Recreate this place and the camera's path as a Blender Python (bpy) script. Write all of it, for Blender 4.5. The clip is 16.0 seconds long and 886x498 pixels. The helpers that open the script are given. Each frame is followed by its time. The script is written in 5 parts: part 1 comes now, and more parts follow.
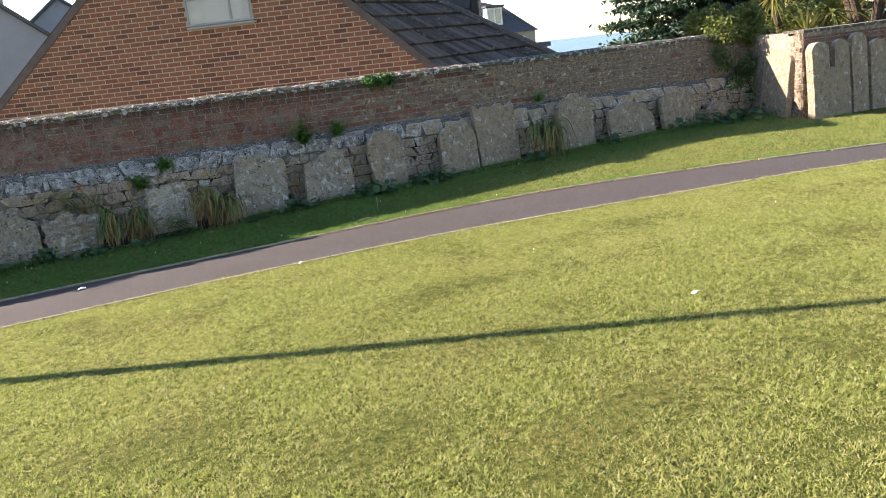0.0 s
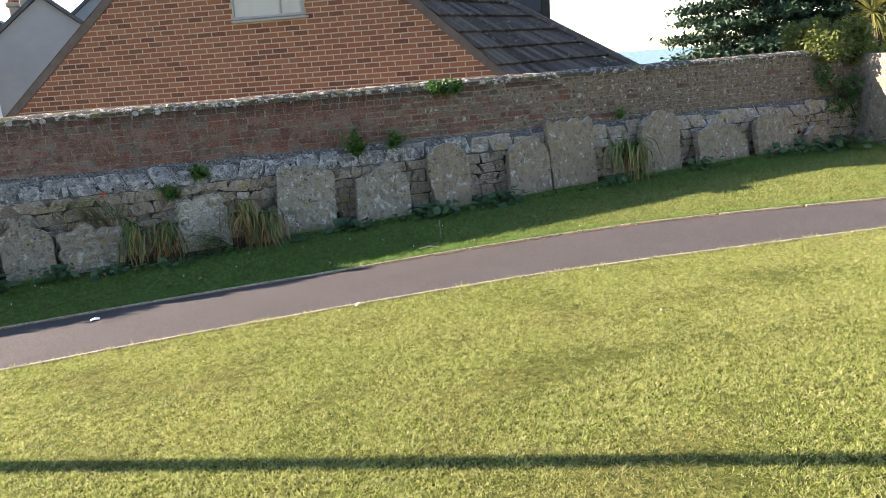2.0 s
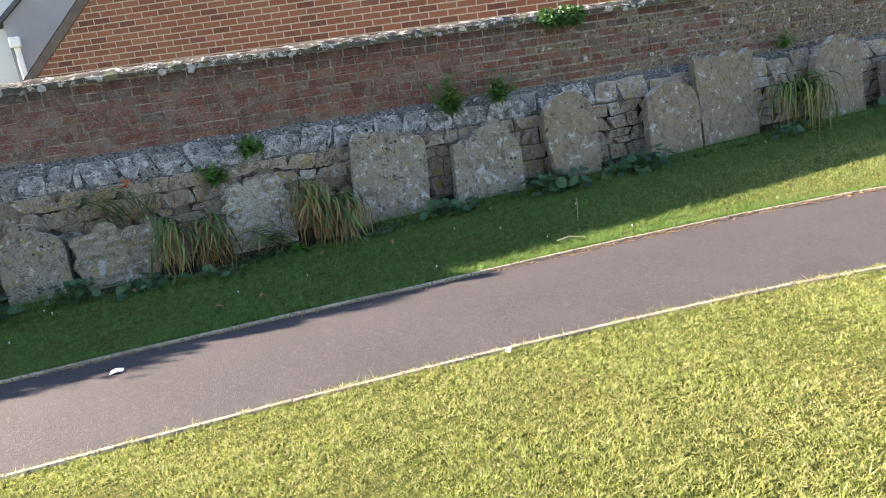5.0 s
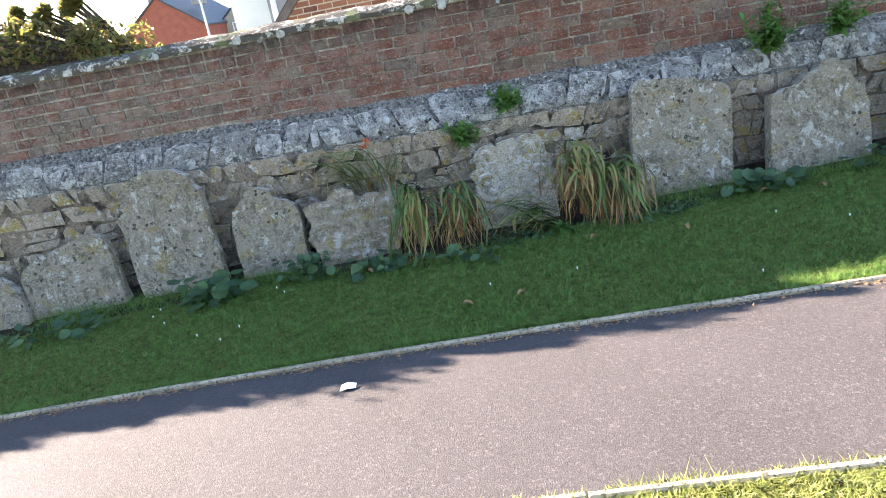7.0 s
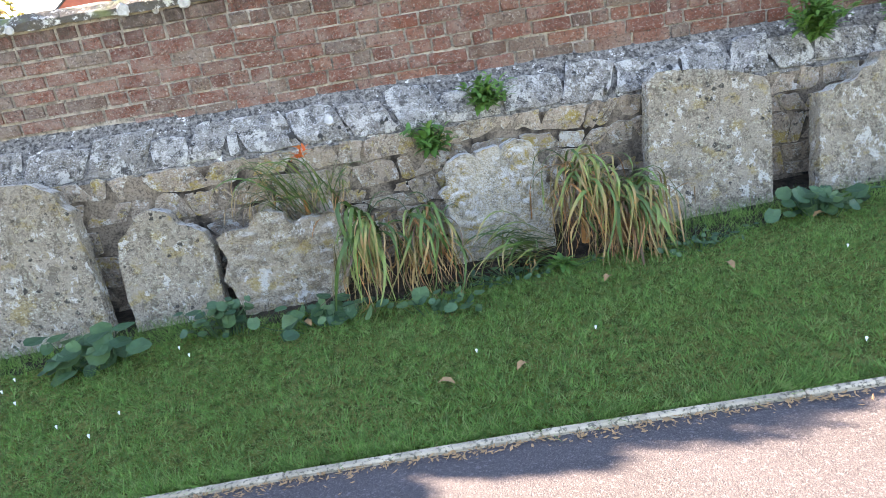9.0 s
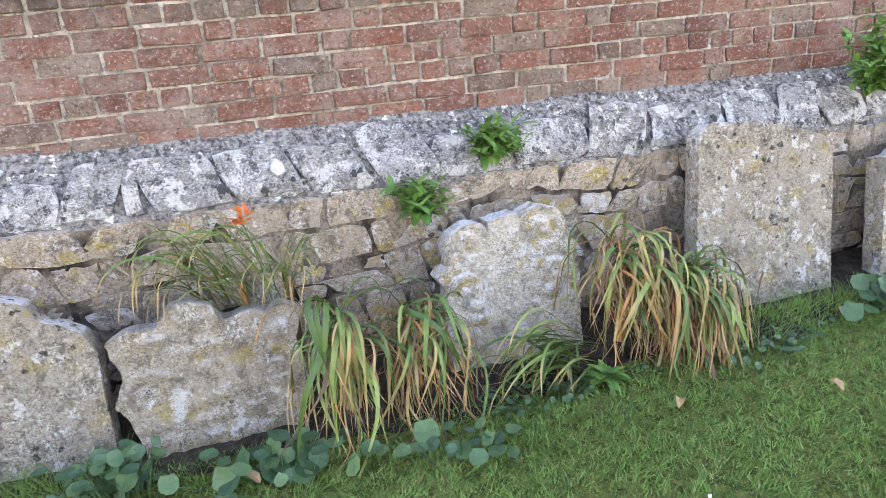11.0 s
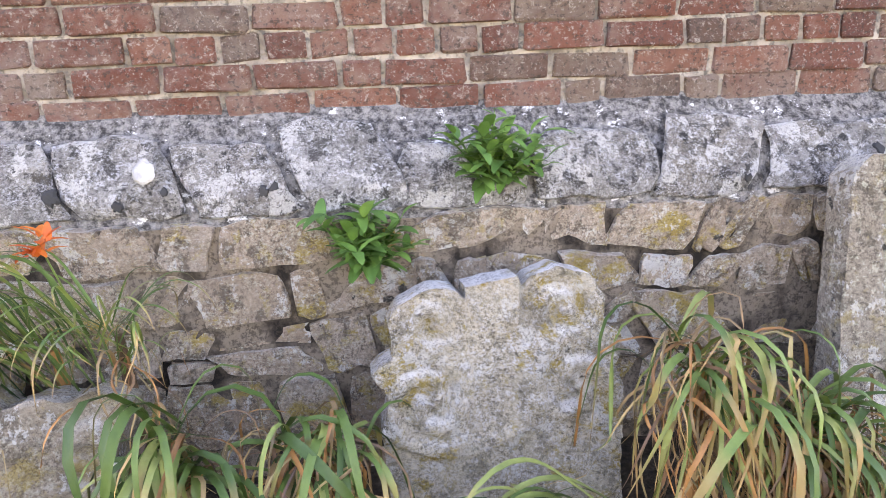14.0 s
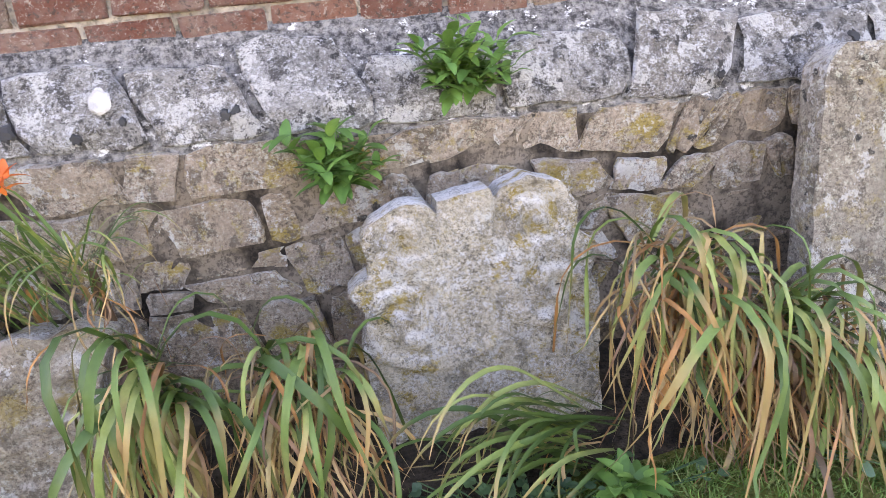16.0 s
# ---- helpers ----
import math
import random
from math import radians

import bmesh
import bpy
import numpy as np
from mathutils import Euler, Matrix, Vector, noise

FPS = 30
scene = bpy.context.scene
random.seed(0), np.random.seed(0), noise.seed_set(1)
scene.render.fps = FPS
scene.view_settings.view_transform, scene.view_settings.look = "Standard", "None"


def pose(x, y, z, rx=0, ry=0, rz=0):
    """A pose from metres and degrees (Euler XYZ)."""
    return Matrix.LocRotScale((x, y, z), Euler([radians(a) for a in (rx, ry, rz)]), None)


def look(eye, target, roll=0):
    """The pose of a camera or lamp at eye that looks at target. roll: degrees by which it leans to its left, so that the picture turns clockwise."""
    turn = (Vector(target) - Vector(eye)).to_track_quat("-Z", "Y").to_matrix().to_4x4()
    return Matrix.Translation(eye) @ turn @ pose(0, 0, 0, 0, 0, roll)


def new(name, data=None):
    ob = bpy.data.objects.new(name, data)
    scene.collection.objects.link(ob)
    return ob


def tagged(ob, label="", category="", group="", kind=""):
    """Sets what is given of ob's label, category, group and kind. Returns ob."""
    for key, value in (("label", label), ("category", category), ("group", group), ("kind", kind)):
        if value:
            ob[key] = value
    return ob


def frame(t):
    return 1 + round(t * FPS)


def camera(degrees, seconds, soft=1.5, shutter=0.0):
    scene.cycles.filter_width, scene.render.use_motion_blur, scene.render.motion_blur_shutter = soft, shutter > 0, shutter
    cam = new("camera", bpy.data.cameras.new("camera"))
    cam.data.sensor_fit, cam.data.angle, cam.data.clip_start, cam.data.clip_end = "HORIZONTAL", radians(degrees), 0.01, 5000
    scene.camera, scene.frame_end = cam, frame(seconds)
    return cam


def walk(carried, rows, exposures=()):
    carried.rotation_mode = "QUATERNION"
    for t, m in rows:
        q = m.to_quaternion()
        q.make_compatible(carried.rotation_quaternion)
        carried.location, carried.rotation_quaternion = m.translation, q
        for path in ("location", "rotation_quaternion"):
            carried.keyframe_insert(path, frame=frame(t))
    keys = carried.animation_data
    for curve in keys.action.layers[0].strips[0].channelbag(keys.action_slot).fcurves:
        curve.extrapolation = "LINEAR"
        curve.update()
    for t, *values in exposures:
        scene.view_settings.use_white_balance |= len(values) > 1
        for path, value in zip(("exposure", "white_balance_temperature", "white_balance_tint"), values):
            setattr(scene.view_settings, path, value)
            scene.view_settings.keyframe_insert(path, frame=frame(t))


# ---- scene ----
cam = camera(63.3, 16.0, soft=0.75)
PATH = [
    (0, (-0.363, -10.182, 1.843), (0.378, -8.403, 1.308), -6.4),
    (0.5, (-0.456, -9.785, 1.809), (0.366, -8.024, 1.337), -5.6),
    (1, (-0.421, -9.428, 1.842), (0.325, -7.658, 1.283), -5.9),
    (1.5, (-0.348, -9.133, 1.78), (0.22, -7.297, 1.226), -3.7),
    (2, (-0.293, -8.803, 1.818), (0.385, -6.99, 1.313), -4.2),
    (2.5, (-0.364, -8.38, 1.835), (0.15, -6.544, 1.229), -7.4),
    (3, (-0.276, -8.112, 1.751), (-0.023, -6.201, 1.217), -8.3),
    (3.2, (-0.246, -7.953, 1.786), (0.117, -6.081, 1.184), -5.9),
    (5.3, (-0.238, -6.412, 1.619), (0.3, -4.584, 1.013), -7.6),
    (5.5, (-0.208, -6.287, 1.622), (0.226, -4.432, 1.01), -8.4),
    (6, (-0.172, -5.931, 1.58), (0.069, -4.079, 0.865), -6.0),
    (6.5, (-0.294, -5.616, 1.564), (-0.048, -3.707, 1.021), -6.8),
    (7, (-0.367, -5.316, 1.544), (-0.45, -3.428, 0.89), -10.8),
    (7.5, (-0.346, -5.03, 1.452), (-0.493, -3.141, 0.811), -7.9),
    (8, (-0.518, -4.677, 1.495), (-0.474, -2.783, 0.854), -7.0),
    (8.5, (-0.515, -4.422, 1.435), (-0.444, -2.577, 0.667), -9.5),
    (8.7, (-0.46, -4.305, 1.39), (-0.392, -2.427, 0.705), -9.6),
    (10.8, (-0.865, -2.963, 1.414), (-0.475, -1.168, 0.623), -4.6),
    (11, (-0.898, -2.908, 1.387), (-0.435, -1.086, 0.703), -4.6),
    (11.5, (-0.798, -2.74, 1.239), (-0.374, -0.898, 0.583), -8.4),
    (12, (-0.654, -2.467, 1.223), (0.173, -0.814, 0.46), -4.5),
    (12.5, (-0.557, -2.288, 1.229), (0.215, -0.575, 0.542), 0.9),
    (13, (-0.417, -2.131, 1.106), (0.276, -0.355, 0.501), 0.1),
    (13.5, (-0.388, -2.001, 1.108), (0.004, -0.125, 0.535), -3.1),
    (14, (-0.287, -1.942, 1.057), (-0.088, -0.027, 0.514), -2.1),
    (14.5, (-0.26, -1.911, 1.066), (-0.091, -0.001, 0.497), -3.3),
    (15, (-0.263, -1.909, 1.06), (-0.065, -0.066, 0.309), -2.7),
    (15.5, (-0.261, -1.91, 1.056), (-0.055, -0.1, 0.231), -3.6),
    (16, (-0.247, -1.936, 1.046), (-0.041, -0.098, 0.284), -5.2),
]
walk_exposure = [(0, 2.0, 7150, 20), (3.2, 2.3, 7150, 20), (5.3, 2.58, 7050, 20), (6.5, 3.0, 6950, 19), (8.7, 3.82, 7450, 23), (10.8, 4.44, 8150, 33), (16, 4.41, 8700, 40)]
walk(cam, [(t, look(eye, target, roll)) for t, eye, target, roll in PATH], walk_exposure)

# ---- world and sun: low sun behind the wall ----
SUN = Vector((-2.013, 1.22, 1.0)).normalized()
world = bpy.data.worlds.new("sky")
scene.world = world
world.use_nodes = True
wn = world.node_tree.nodes
sky = wn.new("ShaderNodeTexSky")
sky.sky_type = 'NISHITA'
sky.sun_disc = False
sky.sun_elevation = math.asin(SUN.z)
sky.sun_rotation = math.atan2(SUN.x, SUN.y)
sky.air_density, sky.dust_density, sky.ozone_density = 1.0, 0.15, 2.4
wn["Background"].inputs["Strength"].default_value = 0.088
world.node_tree.links.new(sky.outputs["Color"], wn["Background"].inputs["Color"])
sun_data = bpy.data.lights.new("sun", 'SUN')
sun_data.energy = 5.0
sun_data.angle = radians(0.5)
sun_data.color = (1.0, 0.93, 0.82)
sun = new("sun", sun_data)
sun.matrix_world = look(SUN * 60, (0, 0, 0))

# ---- materials ----


class Mat:
    """A small builder of node materials."""

    def __init__(self, name, rough=0.9, spec=0.3):
        self.m = bpy.data.materials.new(name)
        self.m.use_nodes = True
        self.t = self.m.node_tree
        self.b = self.t.nodes["Principled BSDF"]
        self.b.inputs["Roughness"].default_value = rough
        self.b.inputs["Specular IOR Level"].default_value = spec
        self.geo = self.t.nodes.new("ShaderNodeNewGeometry")

    def link(self, a, b):
        self.t.links.new(a, b)
        return self

    def pos(self, scale=(1, 1, 1), rand=False):
        n = self.t.nodes.new("ShaderNodeMapping")
        self.link(self.geo.outputs["Position"], n.inputs["Vector"])
        n.inputs["Scale"].default_value = scale
        if rand:
            info = self.t.nodes.new("ShaderNodeObjectInfo")
            mul = self.t.nodes.new("ShaderNodeMath")
            mul.operation = 'MULTIPLY'
            mul.inputs[1].default_value = 31.0
            self.link(info.outputs["Random"], mul.inputs[0])
            self.link(mul.outputs[0], n.inputs["Location"])
        return n.outputs["Vector"]

    def noise(self, scale, detail=4, vec=None, rough=0.6):
        n = self.t.nodes.new("ShaderNodeTexNoise")
        n.inputs["Scale"].default_value = scale
        n.inputs["Detail"].default_value = detail
        n.inputs["Roughness"].default_value = rough
        self.link(vec or self.pos(), n.inputs["Vector"])
        return n.outputs["Fac"]

    def cells(self, scale, vec=None):
        n = self.t.nodes.new("ShaderNodeTexVoronoi")
        n.inputs["Scale"].default_value = scale
        self.link(vec or self.pos(), n.inputs["Vector"])
        return n.outputs["Distance"]

    def step(self, fac, lo, hi, a=0.0, b=1.0):
        n = self.t.nodes.new("ShaderNodeMapRange")
        for k, v in zip(("From Min", "From Max", "To Min", "To Max"), (lo, hi, a, b)):
            n.inputs[k].default_value = v
        self.link(fac, n.inputs["Value"])
        return n.outputs["Result"]

    def mul(self, a, b, op='MULTIPLY'):
        n = self.t.nodes.new("ShaderNodeMath")
        n.operation = op
        self.link(a, n.inputs[0])
        if isinstance(b, float):
            n.inputs[1].default_value = b
        else:
            self.link(b, n.inputs[1])
        return n.outputs[0]

    def mix(self, fac, a, b):
        n = self.t.nodes.new("ShaderNodeMix")
        n.data_type = 'RGBA'
        self.link(fac, n.inputs["Factor"]) if not isinstance(fac, float) else None
        if isinstance(fac, float):
            n.inputs["Factor"].default_value = fac
        for key, v in (("A", a), ("B", b)):
            sock = [s for s in n.inputs if s.name == key and s.type == 'RGBA'][0]
            if isinstance(v, tuple):
                sock.default_value = (*v, 1)
            else:
                self.link(v, sock)
        return [s for s in n.outputs if s.type == 'RGBA'][0]

    def ramp(self, fac, *stops):
        n = self.t.nodes.new("ShaderNodeValToRGB")
        el = n.color_ramp.elements
        while len(el) < len(stops):
            el.new(0.5)
        for e, (p, c) in zip(el, stops):
            e.position, e.color = p, (*c, 1)
        self.link(fac, n.inputs["Fac"])
        return n.outputs["Color"]

    def island(self):
        return self.geo.outputs["Random Per Island"]

    def obrand(self):
        return self.t.nodes.new("ShaderNodeObjectInfo").outputs["Random"]

    def done(self, color, bump=None, strength=0.5, dist=0.01, rough=None):
        if isinstance(color, tuple):
            self.b.inputs["Base Color"].default_value = (*color, 1)
        else:
            self.link(color, self.b.inputs["Base Color"])
        if bump is not None:
            n = self.t.nodes.new("ShaderNodeBump")
            n.inputs["Strength"].default_value = strength
            n.inputs["Distance"].default_value = dist
            self.link(bump, n.inputs["Height"])
            self.link(n.outputs["Normal"], self.b.inputs["Normal"])
        if rough is not None:
            self.link(rough, self.b.inputs["Roughness"])
        return self.m


def translucent(m, amount=0.3):
    m.b.inputs["Subsurface Weight"].default_value = 0.0
    t = m.t.nodes.new("ShaderNodeBsdfTranslucent")
    mixer = m.t.nodes.new("ShaderNodeMixShader")
    mixer.inputs[0].default_value = amount
    src = m.b.inputs["Base Color"]
    if src.links:
        m.link(src.links[0].from_socket, t.inputs["Color"])
    else:
        t.inputs["Color"].default_value = src.default_value
    out = m.t.nodes["Material Output"]
    m.link(m.b.outputs[0], mixer.inputs[1]).link(t.outputs[0], mixer.inputs[2]).link(mixer.outputs[0], out.inputs["Surface"])
    return m.m


def lichen_stone(name, base, dark, ochre=0.35, white=0.5, black=0.5, rand=False, crust=0.5, top=0.8, flecks=1.0):
    """Weathered stone with pale crusts, ochre and black lichen."""
    m = Mat(name, 0.92, 0.2)
    p = m.pos(rand=rand)
    q = m.pos((1.15, 1, 0.9), rand)
    c = m.mix(m.step(m.noise(7, 5, p), 0.36, 0.64), base, dark)
    if rand:
        c = m.mix(m.step(m.obrand(), 0.25, 1.0, 0, 0.55), c, (dark[0] * 0.95, dark[1] * 0.82, dark[2] * 0.68))
    c = m.mix(m.step(m.noise(95, 4, p, 0.7), 0.42, 0.62, 0, 0.55), c, tuple(v * 0.55 for v in dark))
    c = m.mix(m.mul(m.step(m.noise(17, 8, q, 0.72), 0.53, 0.565), float(crust)), c, tuple(v * 0.24 for v in dark))
    c = m.mix(m.mul(m.step(m.noise(6.5, 7, m.pos((1, 1.7, 1.3), rand), 0.7), 0.55, 0.61), float(ochre)), c, (0.43, 0.30, 0.07))
    c = m.mix(m.mul(m.step(m.noise(24, 7, m.pos((1.2, 1, 1), rand), 0.75), 0.57, 0.62), 0.6 * ochre), c, (0.46, 0.34, 0.10))
    w = m.step(m.noise(10, 10, m.pos((1.3, 1, 1.1), rand), 0.74), 0.585 - 0.08 * white, 0.605 - 0.08 * white)
    c = m.mix(m.mul(w, 0.85), c, (0.68, 0.66, 0.60))
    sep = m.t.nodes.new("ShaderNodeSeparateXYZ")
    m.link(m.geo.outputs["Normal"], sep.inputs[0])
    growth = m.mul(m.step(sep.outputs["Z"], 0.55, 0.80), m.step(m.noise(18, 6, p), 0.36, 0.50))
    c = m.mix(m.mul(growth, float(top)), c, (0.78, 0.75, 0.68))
    size = m.mul(m.cells(19, m.pos((1, 1, 1.15), rand)), m.mul(m.step(m.noise(26, 5, p, 0.7), 0.3, 0.7, -0.26, 0.26), m.step(m.noise(4, 3, q), 0.3, 0.7, -0.12, 0.12), 'ADD'), 'ADD')
    spots = m.step(size, 0.13, 0.18, 1, 0)
    grp = m.step(m.noise(5.5, 4, p), 0.62 - 0.14 * black, 0.66 - 0.14 * black)
    c = m.mix(m.mul(m.mul(spots, grp), 0.92), c, (0.03, 0.03, 0.028))
    fleck = m.noise(52, 7, m.pos((1, 1, 1.3), rand), 0.75)
    patch = m.step(m.noise(4.5, 5, m.pos((1.2, 1, 1), rand), 0.65), 0.40, 0.60, 0.25, 1.0)
    c = m.mix(m.mul(m.mul(m.step(fleck, 0.555, 0.585), 0.75 * flecks), patch), c, tuple(min(0.76, v * 1.95) for v in base))
    c = m.mix(m.mul(m.mul(m.step(fleck, 0.415, 0.445, 1, 0), 0.85 * flecks), patch), c, tuple(v * 0.22 for v in dark))
    grain = m.step(m.noise(150, 3, p, 0.75), 0.55, 0.59)
    c = m.mix(m.mul(m.mul(grain, 0.7), m.step(m.noise(9, 5, q, 0.7), 0.42, 0.6, 0.2, 1.0)), c, tuple(v * 0.28 for v in dark))
    pit = m.noise(135, 5, m.pos((1, 1, 1.2), rand), 0.8)
    where = m.step(m.noise(13, 5, m.pos((1, 1.1, 1), rand), 0.7), 0.42, 0.64, 0.15, 1.0)
    c = m.mix(m.mul(m.mul(m.step(pit, 0.54, 0.56), 0.55 * flecks), where), c, tuple(min(0.8, v * 1.8) for v in base))
    c = m.mix(m.mul(m.mul(m.step(pit, 0.42, 0.45, 1, 0), 0.7), where), c, tuple(v * 0.16 for v in dark))
    h = m.mul(m.noise(48, 9, p, 0.82), m.mul(m.noise(11, 4, p), 0.8), 'ADD')
    return m.done(c, h, 1.0, 0.04)


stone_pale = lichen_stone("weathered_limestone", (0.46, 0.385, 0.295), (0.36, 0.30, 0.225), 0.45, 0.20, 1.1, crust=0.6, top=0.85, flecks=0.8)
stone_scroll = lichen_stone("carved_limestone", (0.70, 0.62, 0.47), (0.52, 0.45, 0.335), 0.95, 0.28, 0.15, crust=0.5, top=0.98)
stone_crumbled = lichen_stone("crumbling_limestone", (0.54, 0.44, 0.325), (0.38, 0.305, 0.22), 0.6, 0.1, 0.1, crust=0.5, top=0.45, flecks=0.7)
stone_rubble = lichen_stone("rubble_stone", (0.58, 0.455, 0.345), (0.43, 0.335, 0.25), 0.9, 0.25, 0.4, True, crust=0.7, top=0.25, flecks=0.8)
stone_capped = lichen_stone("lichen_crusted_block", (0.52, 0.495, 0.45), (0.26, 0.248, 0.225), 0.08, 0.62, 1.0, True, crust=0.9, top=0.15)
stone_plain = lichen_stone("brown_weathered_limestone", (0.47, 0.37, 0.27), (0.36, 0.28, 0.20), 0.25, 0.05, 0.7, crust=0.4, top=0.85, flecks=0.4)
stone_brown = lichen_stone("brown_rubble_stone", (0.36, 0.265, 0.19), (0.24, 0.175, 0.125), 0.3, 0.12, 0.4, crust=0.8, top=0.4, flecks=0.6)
m = Mat("lime_mortar", 0.95, 0.1)
c = m.mix(m.step(m.noise(14, 6), 0.35, 0.65), (0.16, 0.132, 0.105), (0.36, 0.31, 0.25))
mortar = m.done(m.mix(m.step(m.noise(60, 5), 0.5, 0.65), c, (0.11, 0.10, 0.085)), m.noise(45, 6), 0.8, 0.02)
m = Mat("crevice_mortar", 0.95, 0.1)
c = m.mix(m.step(m.noise(5, 6), 0.40, 0.52), (0.030, 0.024, 0.019), (0.29, 0.23, 0.17))
crevice = m.done(m.mix(m.step(m.noise(85, 6, rough=0.75), 0.5, 0.56, 0, 0.7), c, (0.07, 0.055, 0.042)), m.noise(45, 8, rough=0.75), 1.0, 0.03)
m = Mat("dark_lichen_mortar", 0.95, 0.1)
c = m.mix(m.step(m.noise(42, 9, rough=0.8), 0.42, 0.58), (0.034, 0.032, 0.03), (0.21, 0.197, 0.178))
lichen_mortar = m.done(m.mix(m.step(m.noise(17, 8, m.pos((1, 1, 1.4)), 0.8), 0.58, 0.62), c, (0.52, 0.51, 0.48)), m.noise(50, 6), 0.8, 0.02)


def brick_mat(name, rnd):
    m = Mat(name, 0.9, 0.2)
    r = m.obrand() if rnd == 'object' else m.island()
    c = m.ramp(r, (0.0, (0.13, 0.045, 0.032)), (0.3, (0.25, 0.085, 0.052)), (0.5, (0.18, 0.066, 0.044)), (0.68, (0.29, 0.125, 0.08)), (0.80, (0.115, 0.08, 0.062)), (1.0, (0.23, 0.165, 0.12)))
    c = m.mix(m.step(m.noise(20, 6), 0.35, 0.7, 0, 0.5), c, (0.16, 0.07, 0.045))
    pale = m.step(m.noise(26, 10, m.pos((1, 1, 1.3)), 0.88), 0.555, 0.60)
    c = m.mix(m.mul(pale, 0.65), c, (0.50, 0.42, 0.35))
    c = m.mix(m.mul(m.step(m.noise(75, 6, rough=0.8), 0.57, 0.61), 0.7), c, (0.50, 0.44, 0.37))
    c = m.mix(m.mul(m.step(m.noise(3.1, 6, rough=0.7), 0.48, 0.62), 0.5), c, (0.30, 0.235, 0.19))
    c = m.mix(m.mul(m.step(m.noise(60, 5, m.pos((1, 1, 1.2)), rough=0.8), 0.545, 0.585), 0.75), c, (0.06, 0.046, 0.036))
    sep = m.t.nodes.new("ShaderNodeSeparateXYZ")
    m.link(m.geo.outputs["Position"], sep.inputs[0])
    # pale lens-flare haze painted into the bricks in patches, stronger to the left
    flare_haze = m.mul(m.step(sep.outputs["X"], -2.2, 0.6, 1.0, 0.15), m.step(m.noise(9, 9, m.pos((1, 1, 1.5)), 0.8), 0.42, 0.60))
    c = m.mix(m.mul(flare_haze, 0.34), c, (0.47, 0.39, 0.33))
    # ragged darker patches towards the top courses
    top_dark = m.mul(m.step(sep.outputs["Z"], 1.30, 1.47), m.step(m.noise(7, 8, m.pos((1, 1, 0.5)), 0.8), 0.38, 0.56))
    c = m.mix(m.mul(top_dark, 0.8), c, (0.045, 0.034, 0.028))
    return m.done(c, m.noise(55, 8, rough=0.8), 1.0, 0.03)


brick_near, brick_far = brick_mat("old_red_brick", 'object'), brick_mat("old_red_brick_run", 'island')
m = Mat("coping_mortar", 0.95, 0.1)
c = m.mix(m.step(m.noise(13, 8, rough=0.78), 0.52, 0.58), (0.085, 0.075, 0.062), (0.46, 0.44, 0.39))
coping_mat = m.done(m.mix(m.step(m.noise(4, 4), 0.55, 0.65), c, (0.13, 0.14, 0.07)), m.noise(30, 6), 0.9, 0.03)

m = Mat("lawn_soil", 0.95, 0.1)
c = m.mix(m.step(m.noise(1.3, 4), 0.4, 0.62), (0.15, 0.175, 0.035), (0.23, 0.205, 0.06))
c = m.mix(m.step(m.noise(26, 6, rough=0.75), 0.42, 0.58), c, (0.06, 0.085, 0.016))
c = m.mix(m.step(m.noise(90, 5, rough=0.8), 0.55, 0.6, 0, 0.7), c, (0.34, 0.32, 0.13))
ground_mat = m.done(c, m.noise(30, 7, rough=0.75), 1.0, 0.10)


def grass_mat(name, green, dry, tip, tuft=16.0, deep=0.42):
    """Blades in tufts: fresh, dull and straw-coloured ones side by side."""
    m = Mat(name, 0.7, 0.25)
    c = m.ramp(m.island(), (0.0, tuple(v * 0.7 for v in green)), (0.5, tuple(v * 1.3 for v in green)), (0.82, dry), (1.0, tip))
    c = m.mix(m.step(m.noise(1.1, 5), 0.42, 0.62, 0, 0.35), c, dry)
    c = m.mix(m.step(m.noise(4.5, 5, rough=0.7), 0.52, 0.66, 0, 0.2), c, tuple(v * 0.75 for v in green))
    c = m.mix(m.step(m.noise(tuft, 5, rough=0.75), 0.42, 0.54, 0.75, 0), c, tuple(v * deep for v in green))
    m.done(m.mix(m.step(m.noise(tuft * 0.7, 5, m.pos((1, 1.3, 1)), 0.7), 0.56, 0.66, 0, 0.7), c, tip))
    return translucent(m, 0.5)


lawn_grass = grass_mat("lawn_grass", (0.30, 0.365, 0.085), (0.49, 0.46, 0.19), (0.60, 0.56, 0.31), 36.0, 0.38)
# darker green for the verge, part of the wall's shade is in the colour
strip_grass = grass_mat("shade_toned_grass", (0.130, 0.265, 0.055), (0.20, 0.31, 0.085), (0.30, 0.36, 0.13), 22.0, 0.42)

m = Mat("asphalt", 0.85, 0.3)
c = m.mix(m.step(m.noise(190, 3, rough=0.7), 0.4, 0.62), (0.034, 0.029, 0.028), (0.078, 0.068, 0.064))
c = m.mix(m.step(m.noise(1.6, 4), 0.4, 0.65, 0, 0.35), c, (0.075, 0.066, 0.066))
c = m.mix(m.step(m.cells(120), 0.0, 0.30, 0.8, 0.0), c, (0.175, 0.156, 0.145))
c = m.mix(m.mul(m.step(m.noise(48, 6, rough=0.8), 0.55, 0.60), 0.6), c, (0.03, 0.027, 0.027))
c = m.mix(m.mul(m.step(m.noise(60, 6, m.pos((1.1, 1, 1)), 0.8), 0.56, 0.60), 0.5), c, (0.17, 0.152, 0.142))
asphalt = m.done(c, m.noise(160, 4), 0.7, 0.006)
m = Mat("edging_concrete", 0.9, 0.2)
